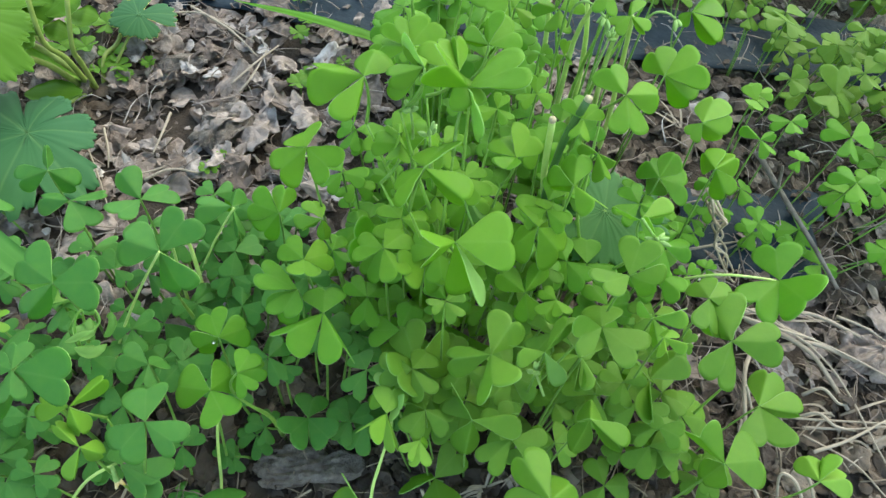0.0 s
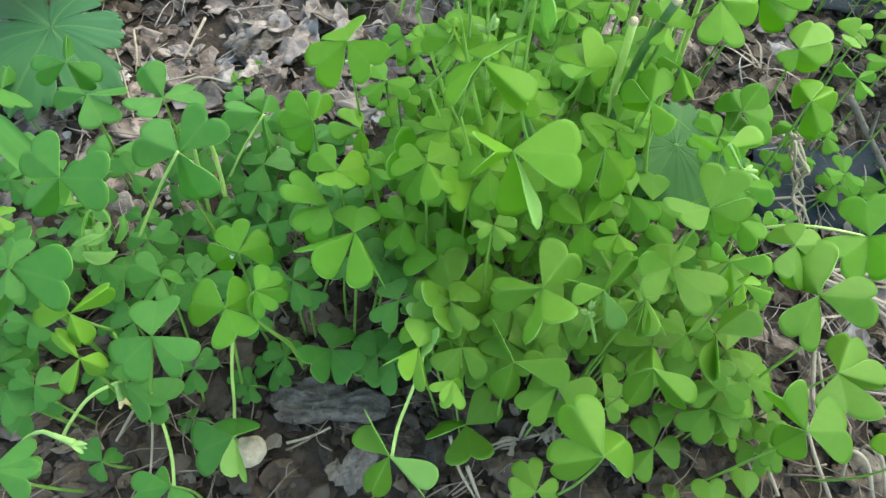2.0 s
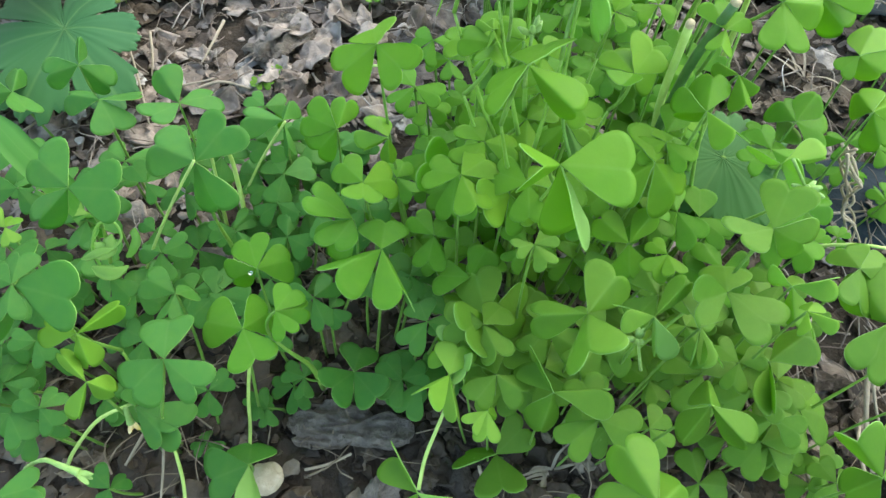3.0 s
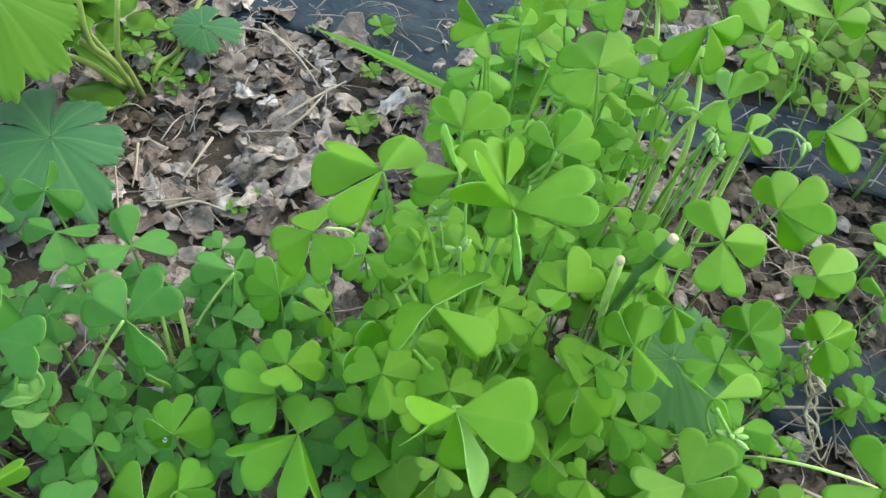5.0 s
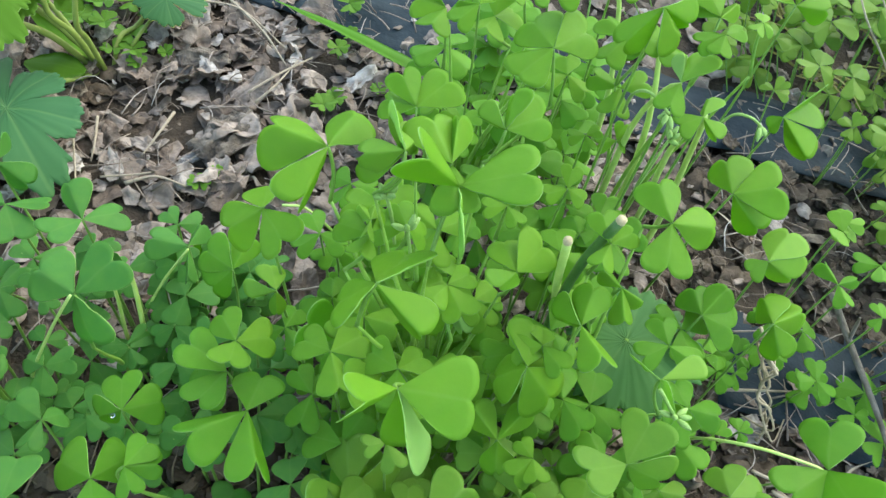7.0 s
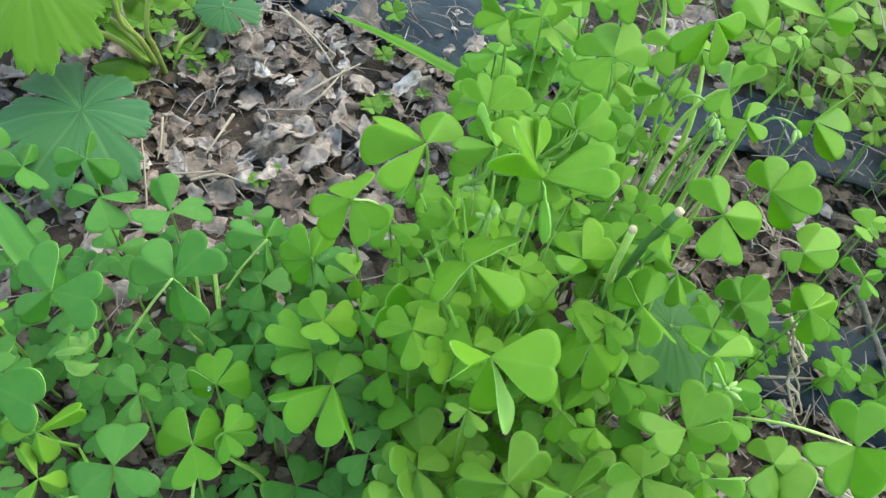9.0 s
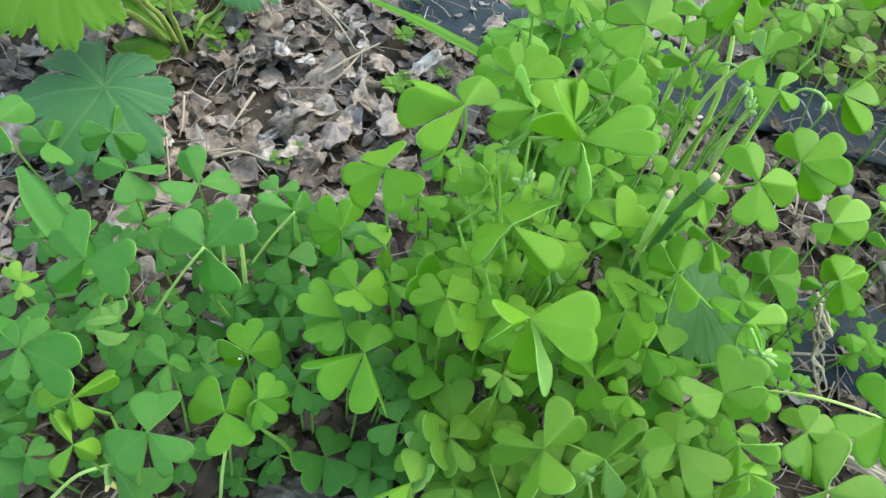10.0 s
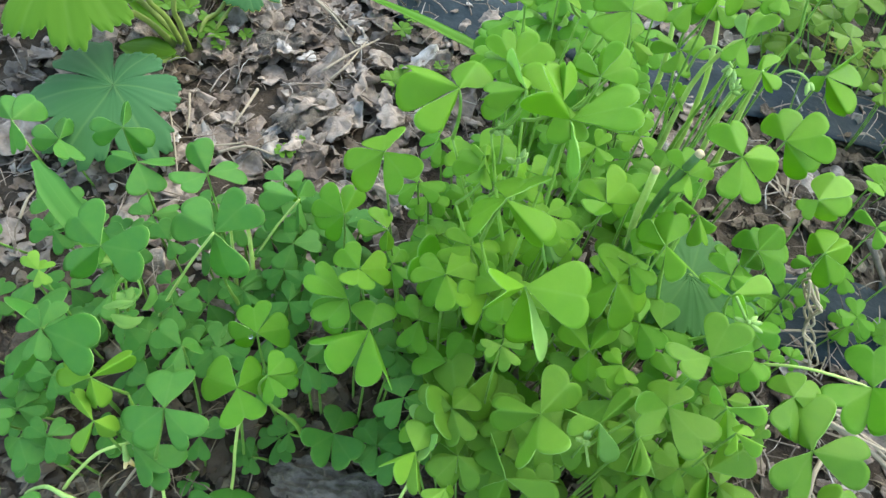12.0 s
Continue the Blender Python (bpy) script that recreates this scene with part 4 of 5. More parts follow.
understory(12, -0.22, -0.15, 0.12, 0.2, 0.01, 0.05, 0.010, 0.014)
understory(14, 0.025, 0.075, 0.115, 0.165, 0.03, 0.085, 0.011, 0.015)
GROWN = {name: grow(name) for name in PLANTS}

# ---- other plants ----


def blade_mesh(name, ctrl, width, mats, fold=14.0, profile=(0.1, 0.62, 1.0, 0.95, 0.7, 0.04), n=14, origin=(0, 0, 0), tooth=0.0):
    """A leaf blade along a line, with its width's profile from base to tip, folded along the midrib."""
    line = [p - Vector(origin) for p in curve_points(ctrl, n)]
    top, uvs, faces, slots = [], [], [], []
    across = (-1.0, -0.5, 0.0, 0.5, 1.0)
    for i, p in enumerate(line):
        d = (line[min(i + 1, n)] - line[max(i - 1, 0)]).normalized()
        side = Vector((0, 0, 1)).cross(d).normalized()
        up = d.cross(side)
        s = i / n * (len(profile) - 1)
        k = min(int(s), len(profile) - 2)
        u = s - k
        u = u * u * (3 - 2 * u)
        w = 0.5 * width * (profile[k] * (1 - u) + profile[k + 1] * u) * (1 + tooth * (i % 2))
        for v in across:
            top.append(p + side * (v * w) - up * (abs(v) * w * math.tan(radians(fold)) * 0.8 - 0.04 * w * math.sin(i * 1.7 + v)))
            uvs.append((i / n, 0.5 + v * 0.5))
    m, total = len(across), len(top)
    low = [p - Vector((0, 0, 0.0003)) for p in top]
    for i in range(n):
        for k in range(m - 1):
            q = (i * m + k, (i + 1) * m + k, (i + 1) * m + k + 1, i * m + k + 1)
            faces.append(tuple(reversed(q)))
            slots.append(0)
            faces.append(tuple(total + v for v in q))
            slots.append(1)
        for k in (0, m - 1):
            q = (i * m + k, (i + 1) * m + k, total + (i + 1) * m + k, total + i * m + k)
            faces.append(q if k else tuple(reversed(q)))
            slots.append(2)
    return mesh_of(name, top + low, faces, mats, slots, uvs + uvs)


def lobed_mesh(name, lobes, mats, seed, droop=0.3, teeth=0.17, cut=0.28, saw=0.03):
    """A palmate leaf round the origin: lobes of azimuth, length and half-width in degrees, with blunt teeth at their ends; cut: how far out the slits between them start."""
    rng = random.Random(seed)
    ph = rng.uniform(0, 6)
    steps, rings = 288, (0.02, 0.2, 0.4, 0.6, 0.78, 0.9, 1.0)
    longest = max(l for _, l, _ in lobes)
    reach, rib = [], []
    for k in range(steps):
        t = 360.0 * k / steps
        best, near = cut * longest * 0.9, 1.0
        for a, length, half in lobes:
            off = abs((t - a + 180) % 360 - 180) / half
            if off < 1.0:
                r = length * (1 - 0.14 * off * off - 0.16 * off**8) if off < 0.9 else length * (0.82 + (cut - 0.82) * min(1.0, (off - 0.9) / 0.1))
                if r > best:
                    best, near = r, off * half
        best *= 1 + teeth * (abs(math.sin(radians(t) * 13 + ph)) - 0.6) * (best / longest) ** 2 + 0.025 * math.sin(radians(t) * 9 + ph) + saw * (abs(math.sin(radians(t) * 34 + ph)) - 0.6)
        reach.append(best)
        rib.append(near)
    top, uvs, faces, slots = [], [], [], []
    for s in rings:
        for k in range(steps):
            t, r = radians(360.0 * k / steps), s * reach[k]
            z = -droop * r * r / longest - 0.02 * longest * s * math.exp(-((rib[k] / 4.0) ** 2)) + 0.004 * longest * s * math.cos(radians(rib[k]) * 26) + 0.05 * longest * noise.noise((r * 40 * math.cos(t), r * 40 * math.sin(t), seed))
            top.append(Vector((r * math.cos(t), r * math.sin(t), z)))
            uvs.append((s, 0.5 + radians(rib[k]) * s * 1.1))
    total = len(top)
    low = [p - Vector((0, 0, 0.0004)) for p in top]
    for i in range(len(rings) - 1):
        for k in range(steps):
            j = (k + 1) % steps
            q = (i * steps + k, (i + 1) * steps + k, (i + 1) * steps + j, i * steps + j)
            faces += [q, tuple(total + v for v in reversed(q))]
            slots += [0, 1]
    last = (len(rings) - 1) * steps
    for k in range(steps):
        j = (k + 1) % steps
        faces.append((last + j, last + k, total + last + k, total + last + j))
        slots.append(2)
    faces += [tuple(reversed(range(steps))), tuple(total + k for k in range(steps))]
    slots += [0, 1]
    return mesh_of(name, top + low, faces, mats, slots, uvs + uvs)


LIGHT = [M["lobed_light"], M["under"], M["rim"]]
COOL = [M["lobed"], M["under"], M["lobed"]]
EDGED = [M["lobed"], M["under"], M["yellow_edge"]]


def lobed_plant():
    base = Vector((-0.189, 0.336, 0.0))
    root = tagged(new("lobed_leaf_plant"), "low plant with scalloped lobed leaves and thick pale stalks", "weed")
    root.matrix_basis = Matrix.Translation(base)

    def leaf(name, at, lobes, mats, seed, tilt, stalk, r, label, teeth=0.12, cut=0.28, saw=0.03):
        st = part("leaf_stalk", tube("leaf_stalk", stalk, r, r * 0.55, M["lobed_stalk"], 12, 8, base), root)
        part(name, lobed_mesh(name, lobes, mats, seed, 0.25, teeth, cut, saw), st, pose(*(Vector(at) - base), *tilt), label)

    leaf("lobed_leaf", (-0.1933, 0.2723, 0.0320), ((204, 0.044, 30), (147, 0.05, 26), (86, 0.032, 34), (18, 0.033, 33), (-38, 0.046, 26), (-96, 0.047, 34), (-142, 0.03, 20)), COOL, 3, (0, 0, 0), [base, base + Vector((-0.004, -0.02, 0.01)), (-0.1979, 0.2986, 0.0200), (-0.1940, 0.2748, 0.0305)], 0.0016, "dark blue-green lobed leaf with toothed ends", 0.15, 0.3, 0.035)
    leaf("lobed_leaf", (-0.2392, 0.3182, 0.0680), ((-85, 0.051, 19), (-57, 0.056, 16), (-31, 0.053, 17), (0, 0.042, 24), (62, 0.042, 40), (140, 0.045, 40), (212, 0.05, 36)), LIGHT, 5, (0, 0, 0), [base, base + Vector((-0.02, -0.004, 0.035)), (-0.2385, 0.3185, 0.0672)], 0.0022, "bright yellow-green scalloped leaf", 0.08, 0.68, 0.055)
    leaf("lobed_leaf", (-0.1660, 0.3745, 0.0280), ((-52, 0.017, 34), (-110, 0.016, 32), (28, 0.021, 40), (120, 0.02, 42), (190, 0.018, 38)), EDGED, 8, (6, 4, 0), [base + Vector((0.006, 0.004, 0)), base + Vector((0.014, 0.02, 0.014)), (-0.1663, 0.3746, 0.0270)], 0.0013, "green lobed leaf with yellowing edges")
    leaf("lobed_leaf", (-0.2274, 0.3336, 0.0600), ((-40, 0.034, 38), (-120, 0.03, 36), (60, 0.034, 50), (160, 0.034, 45)), LIGHT, 12, (4, -6, 0), [base, base + Vector((-0.03, 0.01, 0.03)), (-0.2284, 0.3345, 0.0590)], 0.0018, "light green rounded leaf", 0.07)
    for k, (a, b) in enumerate((((-0.2146, 0.3107, 0.0500), (-0.2501, 0.3160, 0.0600)), ((-0.1967, 0.3222, 0.0500), (-0.1966, 0.3272, 0.0800)), ((-0.1799, 0.3201, 0.0500), (-0.1752, 0.3276, 0.0800)), ((-0.1809, 0.3674, 0.0120), (-0.1760, 0.3932, 0.0300)))):
        part("leaf_stalk", tube("leaf_stalk", [base + Vector((0.003 * k - 0.004, 0, -0.003)), (Vector(a) + base) / 2 + Vector((0, 0, 0.006)), a, b], 0.002 - 0.0002 * k, 0.0013, M["lobed_stalk"], 12, 8, base), root)
    for a, b, w in (((-0.1886, 0.3228, 0.0120), (-0.2198, 0.3163, 0.0120), 0.02), ((-0.2030, 0.3495, 0.0600), (-0.2055, 0.3320, 0.0500), 0.024), ((-0.1846, 0.3531, 0.0600), (-0.1985, 0.3370, 0.0550), 0.022), ((-0.1772, 0.3499, 0.0450), (-0.1934, 0.3498, 0.0450), 0.018), ((-0.2040, 0.3380, 0.0450), (-0.1899, 0.3388, 0.0400), 0.017)):
        mid = (Vector(a) + Vector(b)) / 2 + Vector((0, 0, 0.002))
        part("oval_leaf", blade_mesh("oval_leaf", [a, mid, b], w, LIGHT, 10, (0.2, 0.75, 1.0, 0.95, 0.7, 0.15), 10, base), root)
    part("young_shoot", blade_mesh("young_shoot", [base + Vector((-0.003, 0.0, 0.01)), (-0.2067, 0.3317, 0.0300), (-0.2214, 0.3326, 0.0450)], 0.011, [M["young"], M["under"], M["rim"]], 30, (0.5, 0.8, 1.0, 0.9, 0.6, 0.2), 10, base), root, None, "yellow-green folded young leaf")


def under_leaf():
    at = Vector((0.1039, 0.2303, 0.0750))
    base = Vector((at.x + 0.004, at.y + 0.016, -0.003))
    root = tagged(new("lobed_leaf_seedling"), "broad grey-green scalloped leaf half hidden under clover", "weed")
    root.matrix_basis = Matrix.Translation(base)
    st = part("leaf_stalk", tube("leaf_stalk", [base, base + Vector((0.002, -0.004, 0.05)), at], 0.0014, 0.001, M["stem"], 10, 7, base), root)
    part("lobed_leaf", lobed_mesh("lobed_leaf", ((20, 0.031, 42), (-40, 0.03, 42), (82, 0.027, 42), (150, 0.024, 44), (-112, 0.027, 46)), [M["lobed_mid"], M["under"], M["lobed_mid"]], 17, 0.2, 0.2, 0.45, 0.05), st, Matrix.Translation(at - base))


def blade_plant(name, ctrl, width, label, mats, fold=12.0, profile=(0.3, 0.7, 1.0, 0.95, 0.7, 0.05), category="weed"):
    base = Vector((ctrl[0][0], ctrl[0][1], 0))
    root = tagged(new(name), label, category)
    root.matrix_basis = Matrix.Translation(base)
    part("blade", blade_mesh("blade", ctrl, width, mats, fold, profile, 16, base), root)


def seedling(x, y, size, seed):
    rng = random.Random(seed)
    root = tagged(new("seedling"), "tiny green seedling among dead leaves", "seedling", "seedlings on the litter")
    root.matrix_basis = Matrix.Translation((x, y, 0.004))
    top = Vector((0, 0, size * 0.7))
    st = part("stem", tube("stem", [(0, 0, -0.004), top * 0.5 + Vector((0.0004, 0, 0)), top], 0.0005, 0.0003, M["stalk"], 5, 5), root)
    for k in range(4):
        a, e = 90 * k + rng.uniform(-20, 20), rng.uniform(5, 35)
        part("leaflet", leaflet_mesh(10, "soft", k % 3), st, Matrix.Translation(top) @ pose(0, 0, 0, 0, -e, a) @ Matrix.Diagonal((size, size, size, 1)))


def cut_stem(ctrl, r, material, label):
    base = Vector((ctrl[0][0], ctrl[0][1], 0))
    root = tagged(new("cut_stem"), label, "plant stem", "cut stems")
    root.matrix_basis = Matrix.Translation(base)
    part("stem", tube("stem", ctrl, r * 1.1, r, material, 14, 9, base), root)
    end, d = Vector(ctrl[-1]), (Vector(ctrl[-1]) - Vector(ctrl[-2])).normalized()
    part("cut_end", tube("cut_end", [end - d * 0.0006, end - d * 0.0002, end + d * 0.0008], r * 1.08, r * 0.98, M["cutend"], 3, 9, base), root, None, "pale dry cut end")


def bud_cluster(parent, at, way, seed, ctrl):
    """Pale hairy buds that hang on short stalks at the end of a long one, part of a clover plant."""
    rng, base = random.Random(seed), parent.matrix_basis.translation
    stalk = part("bud_stalk", tube("bud_stalk", ctrl, 0.0006, 0.0005, M["bud"], 12, 6, base), parent)
    for k in range(5):
        d = (Vector(way) + Vector((rng.uniform(-0.8, 0.8), rng.uniform(-0.8, 0.8), rng.uniform(-0.5, 0.5)))).normalized()
        a = Vector(at) + d * 0.001
        b = a + d * rng.uniform(0.003, 0.005)
        v, f = [], []
        pts = curve_points([a, a.lerp(b, 0.5), b], 8)
        tube_data([p - base for p in pts], (0.001, 0.001), 7, v, f)
        for i, p in enumerate(pts):
            s = i / 8
            r = 0.2 + 0.75 * math.sin(math.pi * min(1, 0.12 + s * 0.86)) ** 0.8
            for j in range(7):
                v[i * 7 + j] = (p - base) + (v[i * 7 + j] - (p - base)) * r
        part("bud", mesh_of("bud", v, f, [M["bud"]]), stalk)


def withered_flower(parent, at, way, size, material, name, label):
    base, rng = parent.matrix_basis.translation, random.Random(4)
    d = Vector(way).normalized()
    calyx = part(name, tube(name, [Vector(at) - d * size * 0.5, Vector(at), Vector(at) + d * size * 0.35], size * 0.09, size * 0.16, M["bud"], 6, 7, base), parent, None, label)
    for k in range(5):
        e = (d + Vector((rng.uniform(-0.35, 0.35), rng.uniform(-0.35, 0.35), rng.uniform(-0.3, 0.3)))).normalized()
        a = Vector(at) + d * size * 0.25
        part("petal", blade_mesh("petal", [a, a + e * size * 0.3, a + e * size * 0.62], size * 0.22, [material] * 3, 25, (0.3, 0.8, 1.0, 0.9, 0.6, 0.2), 6, base), calyx)


def twig(ctrl, r0, r1, material, label, name="twig", forks=()):
    base = Vector(ctrl[0])
    root = tagged(new(name), label, "twig", "dry twigs on the ground" if name == "twig" else "")
    root.matrix_basis = Matrix.Translation(base)
    part("stick", tube("stick", ctrl, r0, r1, material, 16, 7, base), root)
    for f in forks:
        part("side_twig", tube("side_twig", f, r1 * 0.9, r1 * 0.5, material, 10, 6, base), root)


def dry_roots():
    """A hanging skein of thin, kinked dry roots."""
    top, foot = Vector((0.1666, 0.2683, 0.0500)), Vector((0.1889, 0.2464, 0.0060))
    root = tagged(new("dry_roots"), "tangle of pale thin twisted dry roots", "roots")
    root.matrix_basis = Matrix.Translation(foot)
    rng = random.Random(8)
    for k in range(5):
        line = [top.lerp(foot, s) + Vector((rng.uniform(-1, 1), rng.uniform(-1, 1), rng.uniform(-0.5, 0.5))) * 0.0042 for s in (0, 0.14, 0.28, 0.42, 0.56, 0.7, 0.85, 1)]
        line.append(foot + Vector((rng.uniform(-0.02, 0.02), rng.uniform(-0.012, 0.012), -0.002)))
        part("root_fibre", tube("root_fibre", line, 0.0008, 0.0004, M["root"], 34, 5, foot), root)


def straw(x, y, count, length, seed, material="twig", label="tuft of tan dry straw blades"):
    rng = random.Random(seed)
    root = tagged(new("dry_straw"), label, "dry grass")
    root.matrix_basis = Matrix.Translation((x, y, 0.002))
    lean = rng.uniform(0, 2 * math.pi)
    for k in range(count):
        a, e = lean + rng.uniform(-0.6, 0.6) + (math.pi if k % 5 == 0 else 0), rng.uniform(0.1, 0.6)
        d = Vector((math.cos(a), math.sin(a), e)) * length * rng.uniform(0.5, 1)
        part("straw_blade", blade_mesh("straw_blade", [Vector((rng.uniform(-1, 1), rng.uniform(-1, 1), 0)) * 0.12 * length, d * 0.5 + Vector((rng.uniform(-1, 1), rng.uniform(-1, 1), 0.5)) * 0.1 * length, Vector((d.x, d.y, d.z * 0.5))], 0.0013, [M[material]] * 3, 10, (0.8, 1, 1, 0.8, 0.5, 0.1), 7), root)


def lump(name, x, y, size, squash, material, seed, label, category):
    bm = bmesh.new()
    bmesh.ops.create_icosphere(bm, subdivisions=3, radius=size)
    for v in bm.verts:
        q = v.co / size
        v.co *= 1 + 0.22 * noise.noise(q * 1.3 + Vector((seed, 0, 0))) + 0.08 * noise.noise(q * 4 + Vector((0, seed, 0)))
        v.co.z *= squash
    me = bpy.data.meshes.new(name)
    bm.to_mesh(me)
    bm.free()
    me.materials.append(material)
    tagged(new(name, me), label, category).matrix_basis = pose(x, y, 0.006 + size * squash * 0.8, 8, -6, seed * 40)


lobed_plant()
under_leaf()
blade_plant("lance_leaf_plant", [(-0.1323, 0.1693, 0.0300), (-0.1327, 0.1687, 0.0620), (-0.1466, 0.1739, 0.0780), (-0.1666, 0.1874, 0.0800)], 0.0115, "long smooth lance-shaped green leaf beside clover", [M["blue"], M["under"], M["rim"]], 8, (0.5, 0.8, 0.95, 1.0, 0.92, 0.3))
blade_plant("grass_blade", [(-0.0151, 0.3937, 0.0120), (-0.0352, 0.3910, 0.0200), (-0.0707, 0.3954, 0.0240), (-0.1166, 0.4060, 0.0200)], 0.0085, "bright green grass blade arching over litter", [M["mid"], M["under"], M["rim"]], 18, (0.8, 1.0, 0.95, 0.8, 0.5, 0.05), "grass")
blade_plant("grass_blade", [(-0.0734, 0.2301, 0.0000), (-0.0702, 0.2253, 0.0300), (-0.0729, 0.2302, 0.0500), (-0.0757, 0.2355, 0.0550)], 0.004, "short green grass blade among clover stalks", [M["mid"], M["under"], M["rim"]], 18, (0.8, 1.0, 0.95, 0.8, 0.5, 0.05), "grass")
for x, y, size, seed in ((*(-0.1996, 0.3609), 0.009, 1), (*(-0.1821, 0.3579), 0.009, 2), (*(-0.1862, 0.3455), 0.007, 3), (*(-0.1759, 0.3484), 0.008, 4), (*(-0.1599, 0.3555), 0.005, 5), (-0.2140, 0.3590, 0.01, 15), (-0.2090, 0.3760, 0.01, 16), (-0.1930, 0.3820, 0.01, 17), (-0.1700, 0.3420, 0.006, 18), (*(-0.1933, 0.3230), 0.005, 6), (*(-0.1031, 0.2806), 0.006, 7), (*(-0.0992, 0.2907), 0.004, 8), (*(-0.0805, 0.4315), 0.009, 9), (*(-0.0739, 0.3952), 0.007, 10), (*(-0.0421, 0.3750), 0.005, 11), (*(-0.0652, 0.3510), 0.008, 12), (*(-0.0612, 0.3580), 0.007, 13), (*(-0.0711, 0.4082), 0.006, 14)):
    seedling(x, y, size, seed)
cut_stem([(0.0857, 0.2383, 0.0300), (0.0718, 0.2236, 0.1000), (0.0656, 0.2080, 0.1550)], 0.0013, M["pale_stem"], "pale green stem with a dry cut end")
cut_stem([(0.0793, 0.2285, 0.0200), (0.0727, 0.2167, 0.0900), (0.0735, 0.2181, 0.1300), (0.0787, 0.2210, 0.1540)], 0.0015, M["dark_stem"], "dark green leaning stem with a dry cut end")
behind = GROWN["behind"]
for a, b, c in (((0.1062, 0.3165, 0.0400), (0.1006, 0.3028, 0.1000), (0.0992, 0.2823, 0.1400)), ((0.1191, 0.3285, 0.0300), (0.1100, 0.3111, 0.1000), (0.1055, 0.2931, 0.1500)), ((0.0850, 0.3113, 0.0500), (0.0827, 0.3007, 0.1100), (0.0762, 0.2841, 0.1600)), ((0.0960, 0.3259, 0.0500), (0.0886, 0.3061, 0.1100), (0.0912, 0.3010, 0.1500)), ((0.0757, 0.3393, 0.0500), (0.0721, 0.3279, 0.1000), (0.0557, 0.3221, 0.1500))):
    top = min((l[0] for l in PLANTS["behind"]["leaves"] if l[0].z > 0.1), key=lambda p: (p - Vector(c)).length)
    part("stem", tube("stem", [(a[0], a[1], 0.0), a, b, Vector(b).lerp(top, 0.6) + Vector((0, 0, 0.006)), top - Vector((0, 0, 0.0006))], 0.0018, 0.0006, M["pale_stem"], 12, 8, behind.matrix_basis.translation), behind)
bud_cluster(behind, (0.0869, 0.2711, 0.1500), (0.3, -0.5, -0.7), 1, [(0.0757, 0.2864, 0.1300), (0.0745, 0.2749, 0.1500), (0.0783, 0.2690, 0.1580), (0.0869, 0.2711, 0.1500)])
bud_cluster(behind, (0.1248, 0.3020, 0.1280), (0.2, -0.6, -0.7), 2, [(0.1119, 0.3037, 0.1200), (0.1142, 0.3013, 0.1300), (0.1195, 0.3001, 0.1320), (0.1248, 0.3020, 0.1280)])
bud_cluster(behind, (0.0907, 0.2697, 0.1400), (0.1, 0.2, 0.9), 3, [(0.0906, 0.2788, 0.1000), (0.0899, 0.2712, 0.1250), (0.0907, 0.2697, 0.1400)])
bud_cluster(GROWN["centre"], (0.0162, 0.2004, 0.1600), (0.2, 0.1, 0.8), 4, [(0.0167, 0.2122, 0.1200), (0.0169, 0.2048, 0.1450), (0.0162, 0.2004, 0.1600)])
bud_cluster(GROWN["centre"], (0.0234, 0.1987, 0.1500), (0.0, 0.1, 0.9), 5, [(0.0242, 0.2064, 0.1200), (0.0234, 0.1987, 0.1500)])
bud_cluster(GROWN["centre_right"], (0.1101, 0.1823, 0.1250), (0.3, -0.3, 0.2), 6, [(0.1019, 0.1841, 0.1350), (0.1101, 0.1823, 0.1250)])
bud_cluster(GROWN["front"], (0.0705, 0.1362, 0.1000), (0.0, 0.0, 0.9), 7, [(0.0768, 0.1362, 0.0800), (0.0705, 0.1362, 0.1000)])
withered_flower(GROWN["front_left"], (-0.0854, 0.0973, 0.0480), (0.1, -0.4, -1), 0.009, M["petal"], "withered_flower", "withered pale orange flower")
withered_flower(GROWN["front_left"], (-0.0880, 0.0742, 0.0680), (1, -0.15, -0.15), 0.0085, M["bud"], "flower_bud", "small pale white-green opening bud")
part("bud_stalk", tube("bud_stalk", [(-0.1224, 0.0728, 0.0200), (-0.1100, 0.0737, 0.0500), (-0.0976, 0.0755, 0.0660), (-0.0899, 0.0743, 0.0680)], 0.0006, 0.0008, M["bud"], 10, 6, GROWN["front_left"].matrix_basis.translation), GROWN["front_left"])
twig([(0.1962, 0.3038, 0.0450), (0.2095, 0.2891, 0.0350), (0.2295, 0.2655, 0.0220), (0.2450, 0.2428, 0.0120)], 0.0017, 0.0011, M["bark"], "long dark dead twig leaning over film", "twig", ([(0.2095, 0.2891, 0.0350), (0.2077, 0.2918, 0.0450), (0.2060, 0.2914, 0.0500)],))


def fallen_twig(a, b, c, thick, thin):
    twig([a, b, c], thick, thin, M["twig"], "pale dry fallen twig lying on dead leaves")


